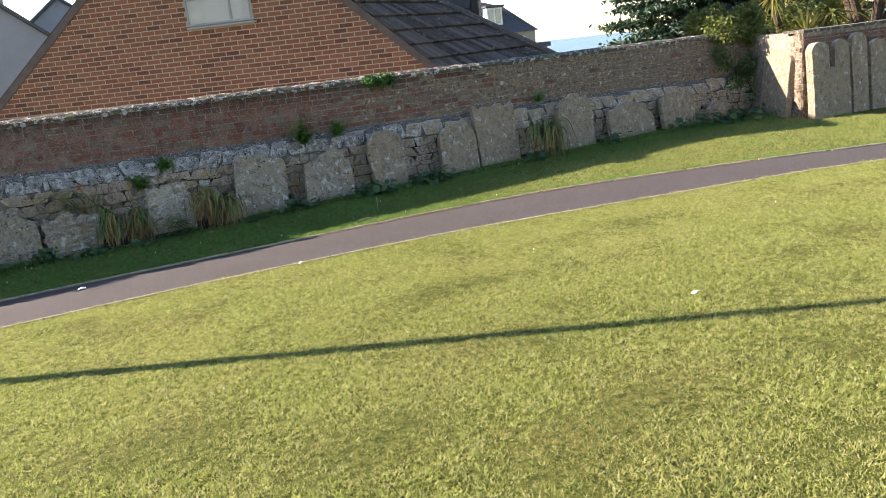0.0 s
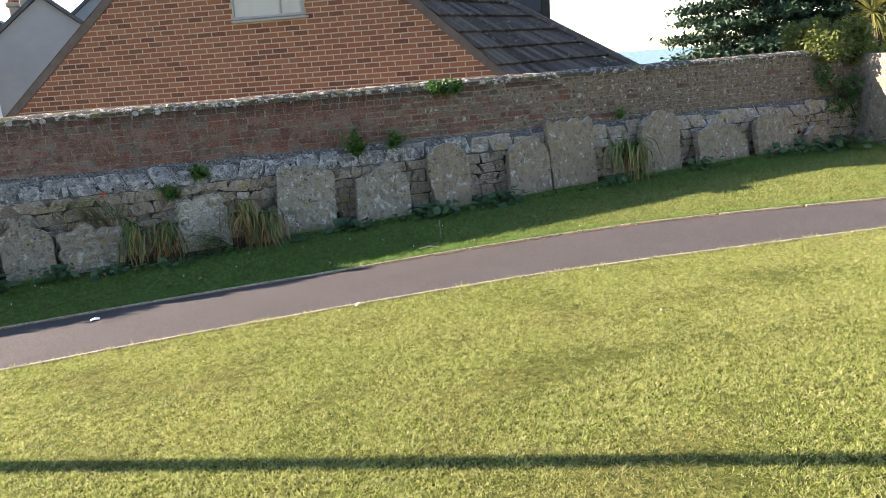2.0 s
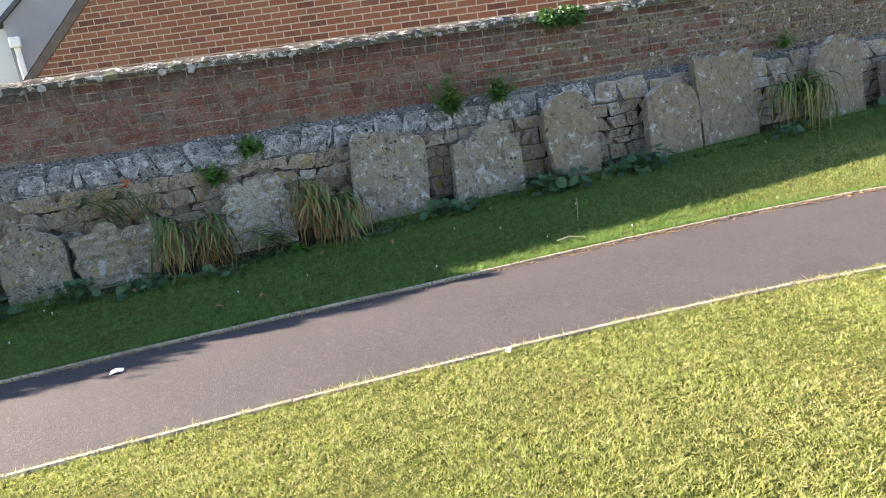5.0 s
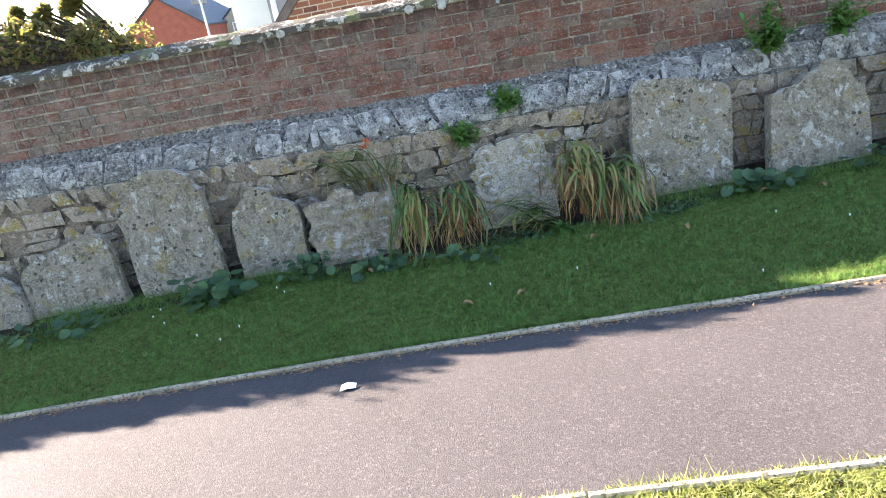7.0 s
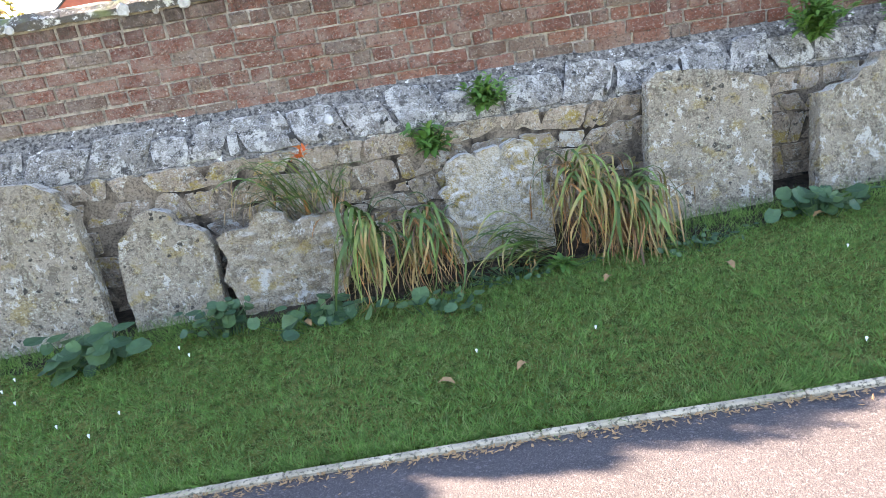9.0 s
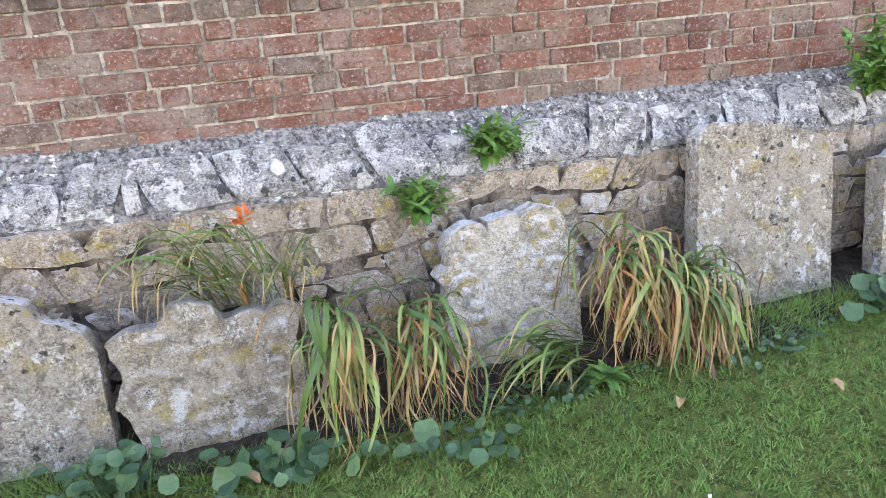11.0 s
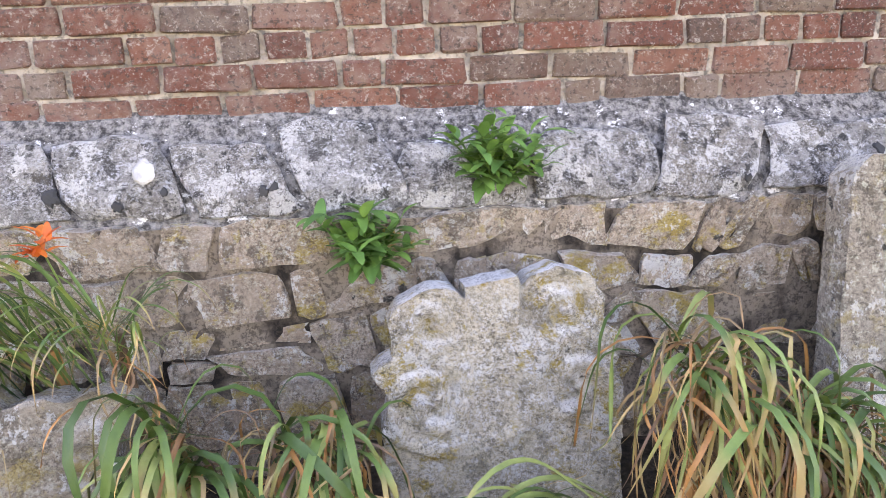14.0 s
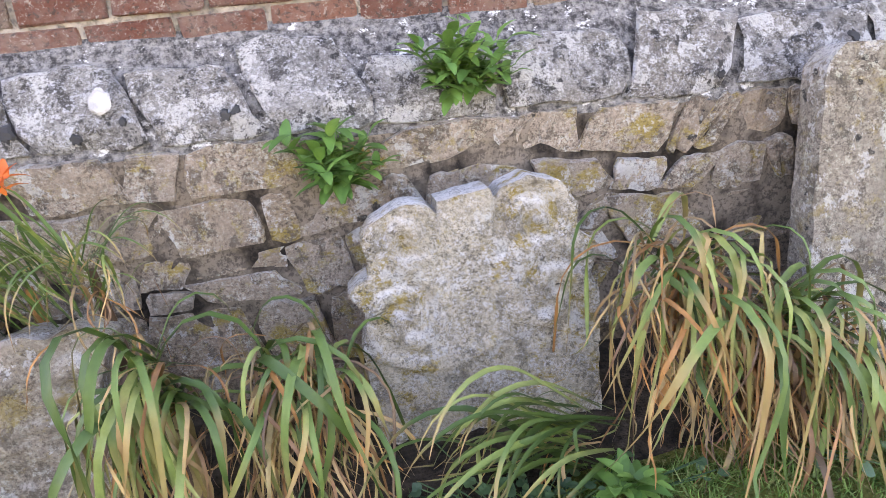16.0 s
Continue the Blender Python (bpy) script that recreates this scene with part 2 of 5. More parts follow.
c = m.mix(m.step(m.noise(9, 6), 0.4, 0.6), (0.44, 0.36, 0.25), (0.28, 0.23, 0.16))
concrete = m.done(m.mix(m.step(m.noise(60, 5), 0.52, 0.62), c, (0.11, 0.10, 0.07)), m.noise(60, 5), 0.6, 0.01)


def leaf_mat(name, *cols, rough=0.5, trans=0.3, by='object'):
    m = Mat(name, rough, 0.35)
    r = m.obrand() if by == 'object' else m.island()
    c = m.ramp(r, *[(i / max(1, len(cols) - 1), k) for i, k in enumerate(cols)])
    m.done(m.mix(m.step(m.noise(25, 4), 0.4, 0.7, 0, 0.4), c, tuple(v * 0.7 for v in cols[0])), m.noise(60, 3), 0.3, 0.004)
    return translucent(m, trans)


blade_green = leaf_mat("strap_leaf_green", (0.032, 0.070, 0.013), (0.065, 0.118, 0.022), (0.115, 0.175, 0.038), (0.23, 0.25, 0.07), trans=0.15)
blade_dry = leaf_mat("strap_leaf_dry", (0.07, 0.04, 0.022), (0.46, 0.20, 0.06), (0.12, 0.07, 0.04), (0.48, 0.31, 0.12), (0.20, 0.10, 0.05), (0.40, 0.30, 0.12), (0.09, 0.055, 0.03), trans=0.2)
tc = blade_green.node_tree.nodes.new("ShaderNodeTexCoord")
mp = blade_green.node_tree.nodes.new("ShaderNodeMapRange")
mp.inputs["From Min"].default_value, mp.inputs["From Max"].default_value = 0.80, 1.0
sx = blade_green.node_tree.nodes.new("ShaderNodeSeparateXYZ")
mx = blade_green.node_tree.nodes.new("ShaderNodeMix")
mx.data_type = 'RGBA'
bt = blade_green.node_tree
bt.links.new(tc.outputs["Generated"], sx.inputs[0])
bt.links.new(sx.outputs["X"], mp.inputs["Value"])
bt.links.new(mp.outputs["Result"], mx.inputs["Factor"])
src = bt.nodes["Principled BSDF"].inputs["Base Color"].links[0].from_socket
bt.links.new(src, mx.inputs[6])
mx.inputs[7].default_value = (0.30, 0.17, 0.07, 1)
bt.links.new(mx.outputs[2], bt.nodes["Principled BSDF"].inputs["Base Color"])
weed_leaf = leaf_mat("weed_leaf", (0.06, 0.155, 0.034), (0.10, 0.225, 0.045), (0.145, 0.285, 0.065))
weed_run = leaf_mat("weed_leaf_run", (0.04, 0.11, 0.028), (0.075, 0.17, 0.04), by='island')
broad_leaf = leaf_mat("broad_leaf", (0.03, 0.075, 0.035), (0.05, 0.115, 0.05), (0.085, 0.155, 0.055), by='island')
hedge_leaf = leaf_mat("hedge_leaf", (0.10, 0.13, 0.03), (0.21, 0.19, 0.05), (0.26, 0.17, 0.07), (0.12, 0.14, 0.035), by='island', trans=0.6)
ivy_leaf = leaf_mat("ivy_leaf", (0.07, 0.10, 0.02), (0.13, 0.16, 0.035), (0.17, 0.19, 0.05), by='island')
conifer_leaf = leaf_mat("conifer_leaf", (0.014, 0.038, 0.022), (0.024, 0.06, 0.032), (0.038, 0.075, 0.036), by='island', trans=0.15)
palm_leaf = leaf_mat("cordyline_leaf", (0.12, 0.15, 0.035), (0.22, 0.22, 0.06), (0.29, 0.26, 0.09), (0.10, 0.12, 0.03), by='island')
flower_mat = leaf_mat("orange_petal", (0.62, 0.11, 0.025), (0.70, 0.19, 0.03), trans=0.3)
m = Mat("bark", 0.95, 0.1)
bark = m.done(m.mix(m.step(m.noise(20, 6, m.pos((3, 3, 0.6))), 0.4, 0.6), (0.10, 0.075, 0.055), (0.045, 0.035, 0.028)), m.noise(30, 5), 0.8, 0.02)
m = Mat("orange_house_brick", 0.85, 0.2)
c = m.ramp(m.island(), (0.0, (0.20, 0.072, 0.042)), (0.35, (0.24, 0.098, 0.055)), (0.6, (0.21, 0.083, 0.048)), (0.8, (0.11, 0.042, 0.03)), (1.0, (0.27, 0.118, 0.068)))
house_brick = m.done(m.mix(m.step(m.noise(30, 5), 0.4, 0.7, 0, 0.3), c, (0.28, 0.125, 0.068)), m.noise(60, 4), 0.4, 0.008)
m = Mat("pale_pointing", 0.9, 0.1)
pointing = m.done(m.mix(m.noise(20), (0.42, 0.335, 0.245), (0.34, 0.27, 0.20)), m.noise(60), 0.4, 0.005)
m = Mat("brown_concrete_tile", 0.85, 0.25)
c = m.ramp(m.island(), (0, (0.040, 0.032, 0.030)), (0.6, (0.085, 0.07, 0.064)), (1, (0.13, 0.11, 0.10)))
tile_mat = m.done(m.mix(m.step(m.noise(14, 6, rough=0.7), 0.55, 0.68), c, (0.17, 0.16, 0.13)), m.noise(40, 4), 0.5, 0.01)


def plain(name, col, rough=0.7, var=0.2, scale=4.0, metal=0.0):
    m = Mat(name, rough, 0.35)
    m.b.inputs["Metallic"].default_value = metal
    lo = tuple(v * (1 - var) for v in col)
    c = m.mix(m.step(m.noise(scale, 5), 0.35, 0.65), col, lo)
    return m.done(m.mix(m.step(m.noise(scale * 9, 5), 0.5, 0.7, 0, 0.4), c, lo), m.noise(scale * 12, 4), 0.25, 0.005)


grey_render = plain("grey_render", (0.27, 0.28, 0.30), 0.9, 0.15, 1.0)
white_render = plain("white_render", (0.74, 0.74, 0.73), 0.85, 0.08, 1.0)
slate = plain("slate", (0.075, 0.08, 0.09), 0.6, 0.35, 3.0)
dark_wood = plain("dark_fascia", (0.035, 0.028, 0.024), 0.6, 0.3, 6)
frame_grey = plain("grey_window_frame", (0.30, 0.29, 0.28), 0.5, 0.15, 6)
white_paint = plain("white_paint", (0.78, 0.78, 0.76), 0.4, 0.06, 5)
red_render = plain("red_brick_far", (0.34, 0.10, 0.07), 0.9, 0.25, 3)
grey_metal = plain("galvanised_steel", (0.42, 0.43, 0.44), 0.4, 0.15, 9, 0.7)
clay = plain("clay_pot", (0.35, 0.15, 0.09), 0.85, 0.3, 8)
stone_far = plain("far_house_stone", (0.36, 0.32, 0.27), 0.9, 0.25, 2)
paper = plain("litter_paper", (0.75, 0.75, 0.73), 0.7, 0.06, 30)
dead_leaf = plain("dead_leaf", (0.34, 0.20, 0.09), 0.8, 0.3, 30)
twig_mat = plain("dry_stem", (0.45, 0.38, 0.24), 0.8, 0.3, 30)
petal_white = plain("daisy_white", (0.8, 0.8, 0.77), 0.6, 0.05, 30)
m = Mat("window_glass", 0.04, 0.6)
glass = m.done(m.mix(m.step(m.noise(1.2, 2), 0.4, 0.6), (0.20, 0.19, 0.17), (0.34, 0.33, 0.30)))
m = Mat("sea_water", 0.25, 0.4)
sea_mat = m.done(m.mix(m.noise(0.01, 4), (0.02, 0.10, 0.17), (0.03, 0.14, 0.21)), m.noise(0.3, 5), 0.4, 0.3)

# ---- builders ----
rng = random.Random(7)
nrng = np.random.default_rng(11)


def mesh(name, verts, faces, mat, smooth=False):
    me = bpy.data.meshes.new(name)
    me.from_pydata([tuple(v) for v in verts], [], faces)
    me.materials.append(mat)
    if smooth:
        me.polygons.foreach_set("use_smooth", [True] * len(me.polygons))
    me.update()
    return me


def part(name, me, parent=None, label="", at=None):
    ob = new(name, me)
    if parent is not None:
        ob.parent = parent
    if at is not None:
        ob.matrix_basis = at
    if label:
        tagged(ob, label)
    return ob


def empty(name, x=0, y=0, z=0):
    ob = new(name)
    ob.location = (x, y, z)
    return ob


def structure(ob, label, category):
    return tagged(ob, label, category, kind="structure")


def box_data(lo, hi):
    (a, b, c), (d, e, f) = lo, hi
    v = [(a, b, c), (d, b, c), (d, e, c), (a, e, c), (a, b, f), (d, b, f), (d, e, f), (a, e, f)]
    return v, [(0, 3, 2, 1), (4, 5, 6, 7), (0, 1, 5, 4), (1, 2, 6, 5), (2, 3, 7, 6), (3, 0, 4, 7)]


def bevelled(lo, hi, bevel, mat, name="block", segments=1):
    bm = bmesh.new()
    v, f = box_data(lo, hi)
    vs = [bm.verts.new(p) for p in v]
    for q in f:
        bm.faces.new([vs[i] for i in q])
    bmesh.ops.bevel(bm, geom=bm.edges[:], offset=bevel, segments=segments, affect='EDGES', profile=0.6)
    me = bpy.data.meshes.new(name)
    bm.to_mesh(me)
    bm.free()
    me.materials.append(mat)
    return me


class Soup:
    """Collects many small faces into one mesh."""

    def __init__(self):
        self.v, self.f = [], []

    def add(self, verts, faces):
        k = len(self.v)
        self.v += [tuple(p) for p in verts]
        self.f += [tuple(i + k for i in q) for q in faces]

    def box(self, lo, hi):
        self.add(*box_data(lo, hi))

    def mesh(self, name, mat, smooth=False):
        return mesh(name, self.v, self.f, mat, smooth)


def tube(points, radii, n=8):
    """A tapered tube along points."""
    v, f = [], []
    for i, (p, r) in enumerate(zip(points, radii)):
        p = Vector(p)
        d = (Vector(points[min(i + 1, len(points) - 1)]) - Vector(points[max(i - 1, 0)])).normalized()
        s = d.orthogonal().normalized()
        q = d.cross(s)
        v += [p + r * (math.cos(a) * s + math.sin(a) * q) for a in [2 * math.pi * k / n for k in range(n)]]
    for i in range(len(points) - 1):
        f += [(i * n + k, i * n + (k + 1) % n, (i + 1) * n + (k + 1) % n, (i + 1) * n + k) for k in range(n)]
    f += [tuple(range(n))[::-1], tuple(range((len(points) - 1) * n, len(points) * n))]
    return v, f


def through_points(x, pts):
    """Smooth value at x through (x, y) pairs."""
    if x <= pts[0][0] or x >= pts[-1][0]:
        a, b = (pts[0], pts[1]) if x <= pts[0][0] else (pts[-2], pts[-1])
        return a[1] + (b[1] - a[1]) * (x - a[0]) / (b[0] - a[0])
    for i in range(len(pts) - 1):
        if pts[i][0] <= x <= pts[i + 1][0]:
            p0, p1, p2, p3 = pts[max(i - 1, 0)], pts[i], pts[i + 1], pts[min(i + 2, len(pts) - 1)]
            w = p2[0] - p1[0]
            u = (x - p1[0]) / w
            m1 = (p2[1] - p0[1]) / (p2[0] - p0[0]) * w
            m2 = (p3[1] - p1[1]) / (p3[0] - p1[0]) * w
            return (2 * u**3 - 3 * u**2 + 1) * p1[1] + (u**3 - 2 * u**2 + u) * m1 + (3 * u**2 - 2 * u**3) * p2[1] + (u**3 - u**2) * m2


EDGE_WALL_SIDE = [(-14, -1.45), (-3, -1.88), (-0.9, -1.97), (0.8, -2.11), (2.8, -2.28), (4.5, -2.55), (6.6, -3.25), (8.5, -4.05), (16, -7.6)]
EDGE_LAWN_SIDE = [(-14, -2.85), (-1.3, -3.38), (0.34, -3.48), (2.5, -3.74), (3.6, -3.98), (7.2, -4.95), (16, -9.0)]


def edge1(x):
    return through_points(x, EDGE_WALL_SIDE)


def edge2(x):
    return through_points(x, EDGE_LAWN_SIDE)


def tilt(x):
    return 0.02 * max(-9.0, min(x, 9.0))


def ground_z(x, y):
    """The lie of the land."""
    k = tilt(x)
    e1, e2 = edge1(max(-14, min(16, x))), edge2(max(-14, min(16, x)))
    foot, low, high = -0.06 + k, -0.115 + k, -0.005 + k
    if y > -0.5:
        z = foot
        if y > 0.4:
            z = foot - min(30.0, (y - 0.4) * 0.12)
        return z
    if y > e1:
        u = (-0.5 - y) / (-0.5 - e1)
        return foot + (low - foot) * u
    if y > e2:
        return low + (high - low) * (e1 - y) / (e1 - e2)
    return high + 0.058 * min(e2 - y, 12.0)


# ---- ground, sea, path ----
def axis(fine_lo, fine_hi, step, outer):
    a = list(np.arange(fine_lo, fine_hi + 1e-6, step))
    return [-v for v in outer[::-1]] + a + list(outer)


gx = axis(-13, 16, 0.25, [22, 35, 60, 120, 300, 800, 2200, 4500])
gy = [-4500, -2200, -800, -300, -120, -60, -35, -22] + list(np.arange(-15, 1.01, 0.125)) + [2, 4, 8, 15, 30, 60, 120, 200, 300]
verts = [(x, y, ground_z(x, y) + (0.012 * noise.noise((x * 1.7, y * 1.7, 0)) if edge2(max(-14, min(16, x))) > y > -14 else 0)
          - (0.03 if edge1(max(-14, min(16, x))) - 0.02 > y > edge2(max(-14, min(16, x))) + 0.02 else 0)) for y in gy for x in gx]
nx = len(gx)
faces = [(j * nx + i, j * nx + i + 1, (j + 1) * nx + i + 1, (j + 1) * nx + i) for j in range(len(gy) - 1) for i in range(nx - 1)]
structure(part("ground", mesh("ground", verts, faces, ground_mat, True)), "mown grass ground sloping gently down to the wall", "ground")
structure(part("water", mesh("water", [(-4800, 301, -26), (4800, 301, -26), (4800, 4800, -26), (-4800, 4800, -26)], [(0, 1, 2, 3)], sea_mat)), "calm blue sea reaching the horizon", "sea")

xs = list(np.arange(-14, 16.01, 0.2))
verts, faces = [], []
for x in xs:
    for k in range(9):
        y = edge1(x) + (edge2(x) - edge1(x)) * k / 8
        verts.append((x, y, ground_z(x, y) + 0.004 + 0.012 * math.sin(math.pi * k / 8)))
faces = [(i * 9 + k, i * 9 + k + 1, i * 9 + k + 10, i * 9 + k + 9) for i in range(len(xs) - 1) for k in range(8)]
faces = [q[::-1] for q in faces]
path_ob = structure(part("pavement", mesh("path", verts, faces, asphalt, True)), "worn grey asphalt footpath between concrete edgings", "path")


def edging(name, edge, rise, label):
    top = empty(name)
    structure(top, label, "kerb")
    x = -9.0
    while x < 13:
        ln = 0.9 + rng.uniform(-0.02, 0.02)
        dx = ln * 0.99
        y0, y1 = edge(x), edge(x + dx)
        z0, z1 = ground_z(x, y0), ground_z(x + dx, y1)
        me = bevelled((0, -0.016, -0.12), (ln - 0.008, 0.016, rise), 0.006, concrete, "edging_stone")
        ang = math.degrees(math.atan2(y1 - y0, dx))
        part("edging_stone", me, top, at=pose(x, y0 + rng.uniform(-0.004, 0.004), z0, rng.uniform(-2, 2), -math.degrees(math.atan2(z1 - z0, dx)), ang))
        x += dx


edging("kerb_wall_side", edge1, 0.024, "row of thin weathered concrete path edgings")
edging("kerb_lawn_side", edge2, 0.018, "row of low concrete edgings half hidden by grass")

# ---- the boundary wall ----
WALL_L, WALL_R, TOP = -14.0, 10.45, 1.50


def band_z(x):
    """Height at which the brickwork starts."""
    return through_points(x, [(-14, 1.10), (-3.7, 1.0), (-1.5, 0.955), (0, 0.935), (1.7, 0.915), (4.7, 0.88), (10.5, 0.86)])


def wall_y(x, z):
    """Front of the stone footing: battered, with a sloped top."""
    b = band_z(x)
    if z > b:
        return 0.0
    if z > b - 0.20:
        return -0.17 * (b - z) / 0.20
    return -0.17 - 0.05 * (b - 0.2 - z)


core = Soup()
core.box((WALL_L, 0.008, -0.6), (WALL_R, 0.34, TOP))
wall = structure(part("wall_north", core.mesh("wall_core", mortar)), "old boundary wall of red brick over lichened rubble stone", "wall")
cols = list(np.arange(WALL_L, WALL_R, 0.1)) + [WALL_R]
verts, faces = [], []
levels = [0.0, 0.06, 0.12, 0.2, 0.3, 0.36, 0.42, 0.48, 0.54, 0.6, 0.67, 0.75, 0.85, 1.0, 1.3, 1.6]
for x in cols:
    for d in levels:
        z = band_z(x) + 0.005 - d
        verts.append((x, wall_y(x, z) + (0.0005 if -6 < x < 2.3 and d > 0.25 else 0.03) + 0.014 * noise.noise((x * 6, z * 6, 1)), z))
n = len(levels)
faces = [(i * n + k, i * n + k + 1, i * n + k + n + 1, i * n + k + n) for i in range(len(cols) - 1) for k in range(n - 1)]
low = [q for q in faces if q[0] % n >= 4]
part("footing_bed", mesh("footing_bed", verts, [q for q in faces if q[0] % n < 4], lichen_mortar, True), wall, "dark lichened mortar on the sloping footing top")
part("footing_bed", mesh("footing_core", verts, low, crevice, True), wall, "earthy mortar of the rubble footing")
# coping
verts, faces = [], []
for x in np.arange(WALL_L, WALL_R + 0.01, 0.08):
    j = lambda s: 0.014 * noise.noise((x * 7, s, 3.3)) + 0.01 * noise.noise((x * 23, s, 1.3))
    verts += [(x, -0.022 + j(1), TOP - 0.012 + j(7)), (x, -0.026 + j(2), TOP + 0.03 + j(3)), (x, 0.03 + j(8), TOP + 0.06 + j(4)), (x, 0.17, TOP + 0.075 + j(5)), (x, 0.32, TOP + 0.05 + j(6)), (x, 0.37, TOP)]
n = 6
cnt = len(verts) // n
faces = [(i * n + k, i * n + (k + 1) % n, i * n + n + (k + 1) % n, i * n + n + k) for i in range(cnt - 1) for k in range(n)]
faces = [q[::-1] for q in faces] + [tuple(range(n)), tuple(range((cnt - 1) * n, cnt * n))[::-1]]
part("coping", mesh("coping", verts, faces, coping_mat, False), wall, "crumbling pale mortar coping with white lichen")

# ---- return wall at the far end ----
JA, JB = Vector((10.5, 0.0, 0)), Vector((9.83, -1.6, 0))


def wall_prism(pts, z0, z1, mat):
    v = [(x, y, z0) for x, y in pts] + [(x, y, z1) for x, y in pts]
    n = len(pts)
    return mesh("wall", v, [tuple(range(n))[::-1], tuple(range(n, 2 * n))] + [(i, (i + 1) % n, n + (i + 1) % n, n + i) for i in range(n)], mat)


east = structure(part("wall_east", wall_prism([(9.83, -1.6), (17.5, -2.4), (17.5, -2.0), (10.25, -1.25), (10.75, 0.34), (10.5, 0.34)], -0.5, 1.46, mortar)), "return of the boundary wall in brick and rubble, partly sunlit", "wall")


def stone_course(soup, origin, along, length, z0, z1, out, hgt, wid, rough=0.012, seed=1):
    """Rows of squarish stones on a vertical plane."""
    r = random.Random(seed)
    z = z0
    side = Vector((0, 0, 1)).cross(along) * -1
    while z < z1 - 0.02:
        h = min(r.uniform(*hgt), z1 - z)
        s = -r.uniform(0, wid[0])
        while s < length:
            w = r.uniform(*wid)
            a, b = max(s, 0) + 0.006, min(s + w, length) - 0.006
            if b - a > 0.03:
                o = out + r.uniform(-rough, rough)
                q = [origin + along * (a + r.uniform(0, .008)) + Vector((0, 0, z + 0.006)), origin + along * b + Vector((0, 0, z + 0.006 + r.uniform(0, .006))),
                     origin + along * (b - r.uniform(0, .008)) + Vector((0, 0, z + h - 0.006)), origin + along * a + Vector((0, 0, z + h - 0.006 - r.uniform(0, .006)))]
                inner = [p + (sum(q, Vector()) / 4 - p) * 0.12 + side * o for p in q]
                soup.add(q + inner, [(4, 5, 6, 7), (0, 1, 5, 4), (1, 2, 6, 5), (2, 3, 7, 6), (3, 0, 4, 7)])
            s += w
        z += h


sp = Soup()
d = (JB - JA).normalized()
stone_course(sp, JA, d, (JB - JA).length, -0.1, 1.46, 0.022, (0.06, 0.13), (0.12, 0.3), seed=3)
stone_course(sp, Vector((9.83, -1.6, 0)), Vector((7.67, -0.8, 0)).normalized(), 7.7, -0.1, 0.9, 0.022, (0.06, 0.14), (0.14, 0.34), seed=4)
part("rubble_stones", sp.mesh("rubble", stone_brown), east)
sp = Soup()
stone_course(sp, Vector((9.83, -1.6, 0)), Vector((7.67, -0.8, 0)).normalized(), 7.7, 0.9, 1.40, 0.015, (0.072, 0.078), (0.11, 0.23), 0.004, seed=5)
part("brick_courses", sp.mesh("bricks", brick_far), east)
sp = Soup()
sp.add(*box_data((-0.008, -0.03, 1.455), (7.75, 0.42, 1.50)))
me = sp.mesh("coping", coping_mat)
part("coping", me, east, at=pose(9.83, -1.6, 0, 0, 0, math.degrees(math.atan2(-0.8, 7.67))))

# ---- ferny weeds, strap-leaved clumps, broad leaves ----


def strip_leaf(points, width, fold=0.25):
    """A folded strap leaf along points; width(u) in metres."""
    v, f = [], []
    n = len(points)
    for i, p in enumerate(points):
        p = Vector(p)
        dvec = (Vector(points[min(i + 1, n - 1)]) - Vector(points[max(i - 1, 0)])).normalized()
        s = dvec.cross(Vector((0, 0, 1)))
        s = s.normalized() if s.length > 1e-3 else Vector((1, 0, 0))
        up = s.cross(dvec)
        w = width(i / (n - 1))
        v += [p - s * w + up * w * fold, p, p + s * w + up * w * fold]
    for i in range(n - 1):
        a = i * 3
        f += [(a, a + 1, a + 4, a + 3), (a + 1, a + 2, a + 5, a + 4)]
    return v, f


def arching(r, length, start, power, kink, floor, bend=0.42):
    """Points of a strap leaf in the xz plane that rises at the angle start, bends over and hangs, and trails along the floor."""
    pts, x, z = [], 0.0, 0.0
    n = 15
    end = r.uniform(-1.57, -1.3)
    wave = r.uniform(-0.05, 0.05)
    step = length / (n - 1)
    for i in range(n):
        u = i / (n - 1)
        pts.append((x, wave * length * math.sin(u * 4) * u * 2, z))
        s = min(1.0, max(0.0, (u - 0.28 * (power - 0.45)) / bend))
        ang = start - (start - end) * s * s * (3 - 2 * s)
        if u > kink:
            ang = min(ang, -1.45)
        x += math.cos(ang) * step
        z += math.sin(ang) * step
        if z < floor:
            z = floor + 0.004 * r.random()
            x += step * 0.7
    return pts


BLADES = {}


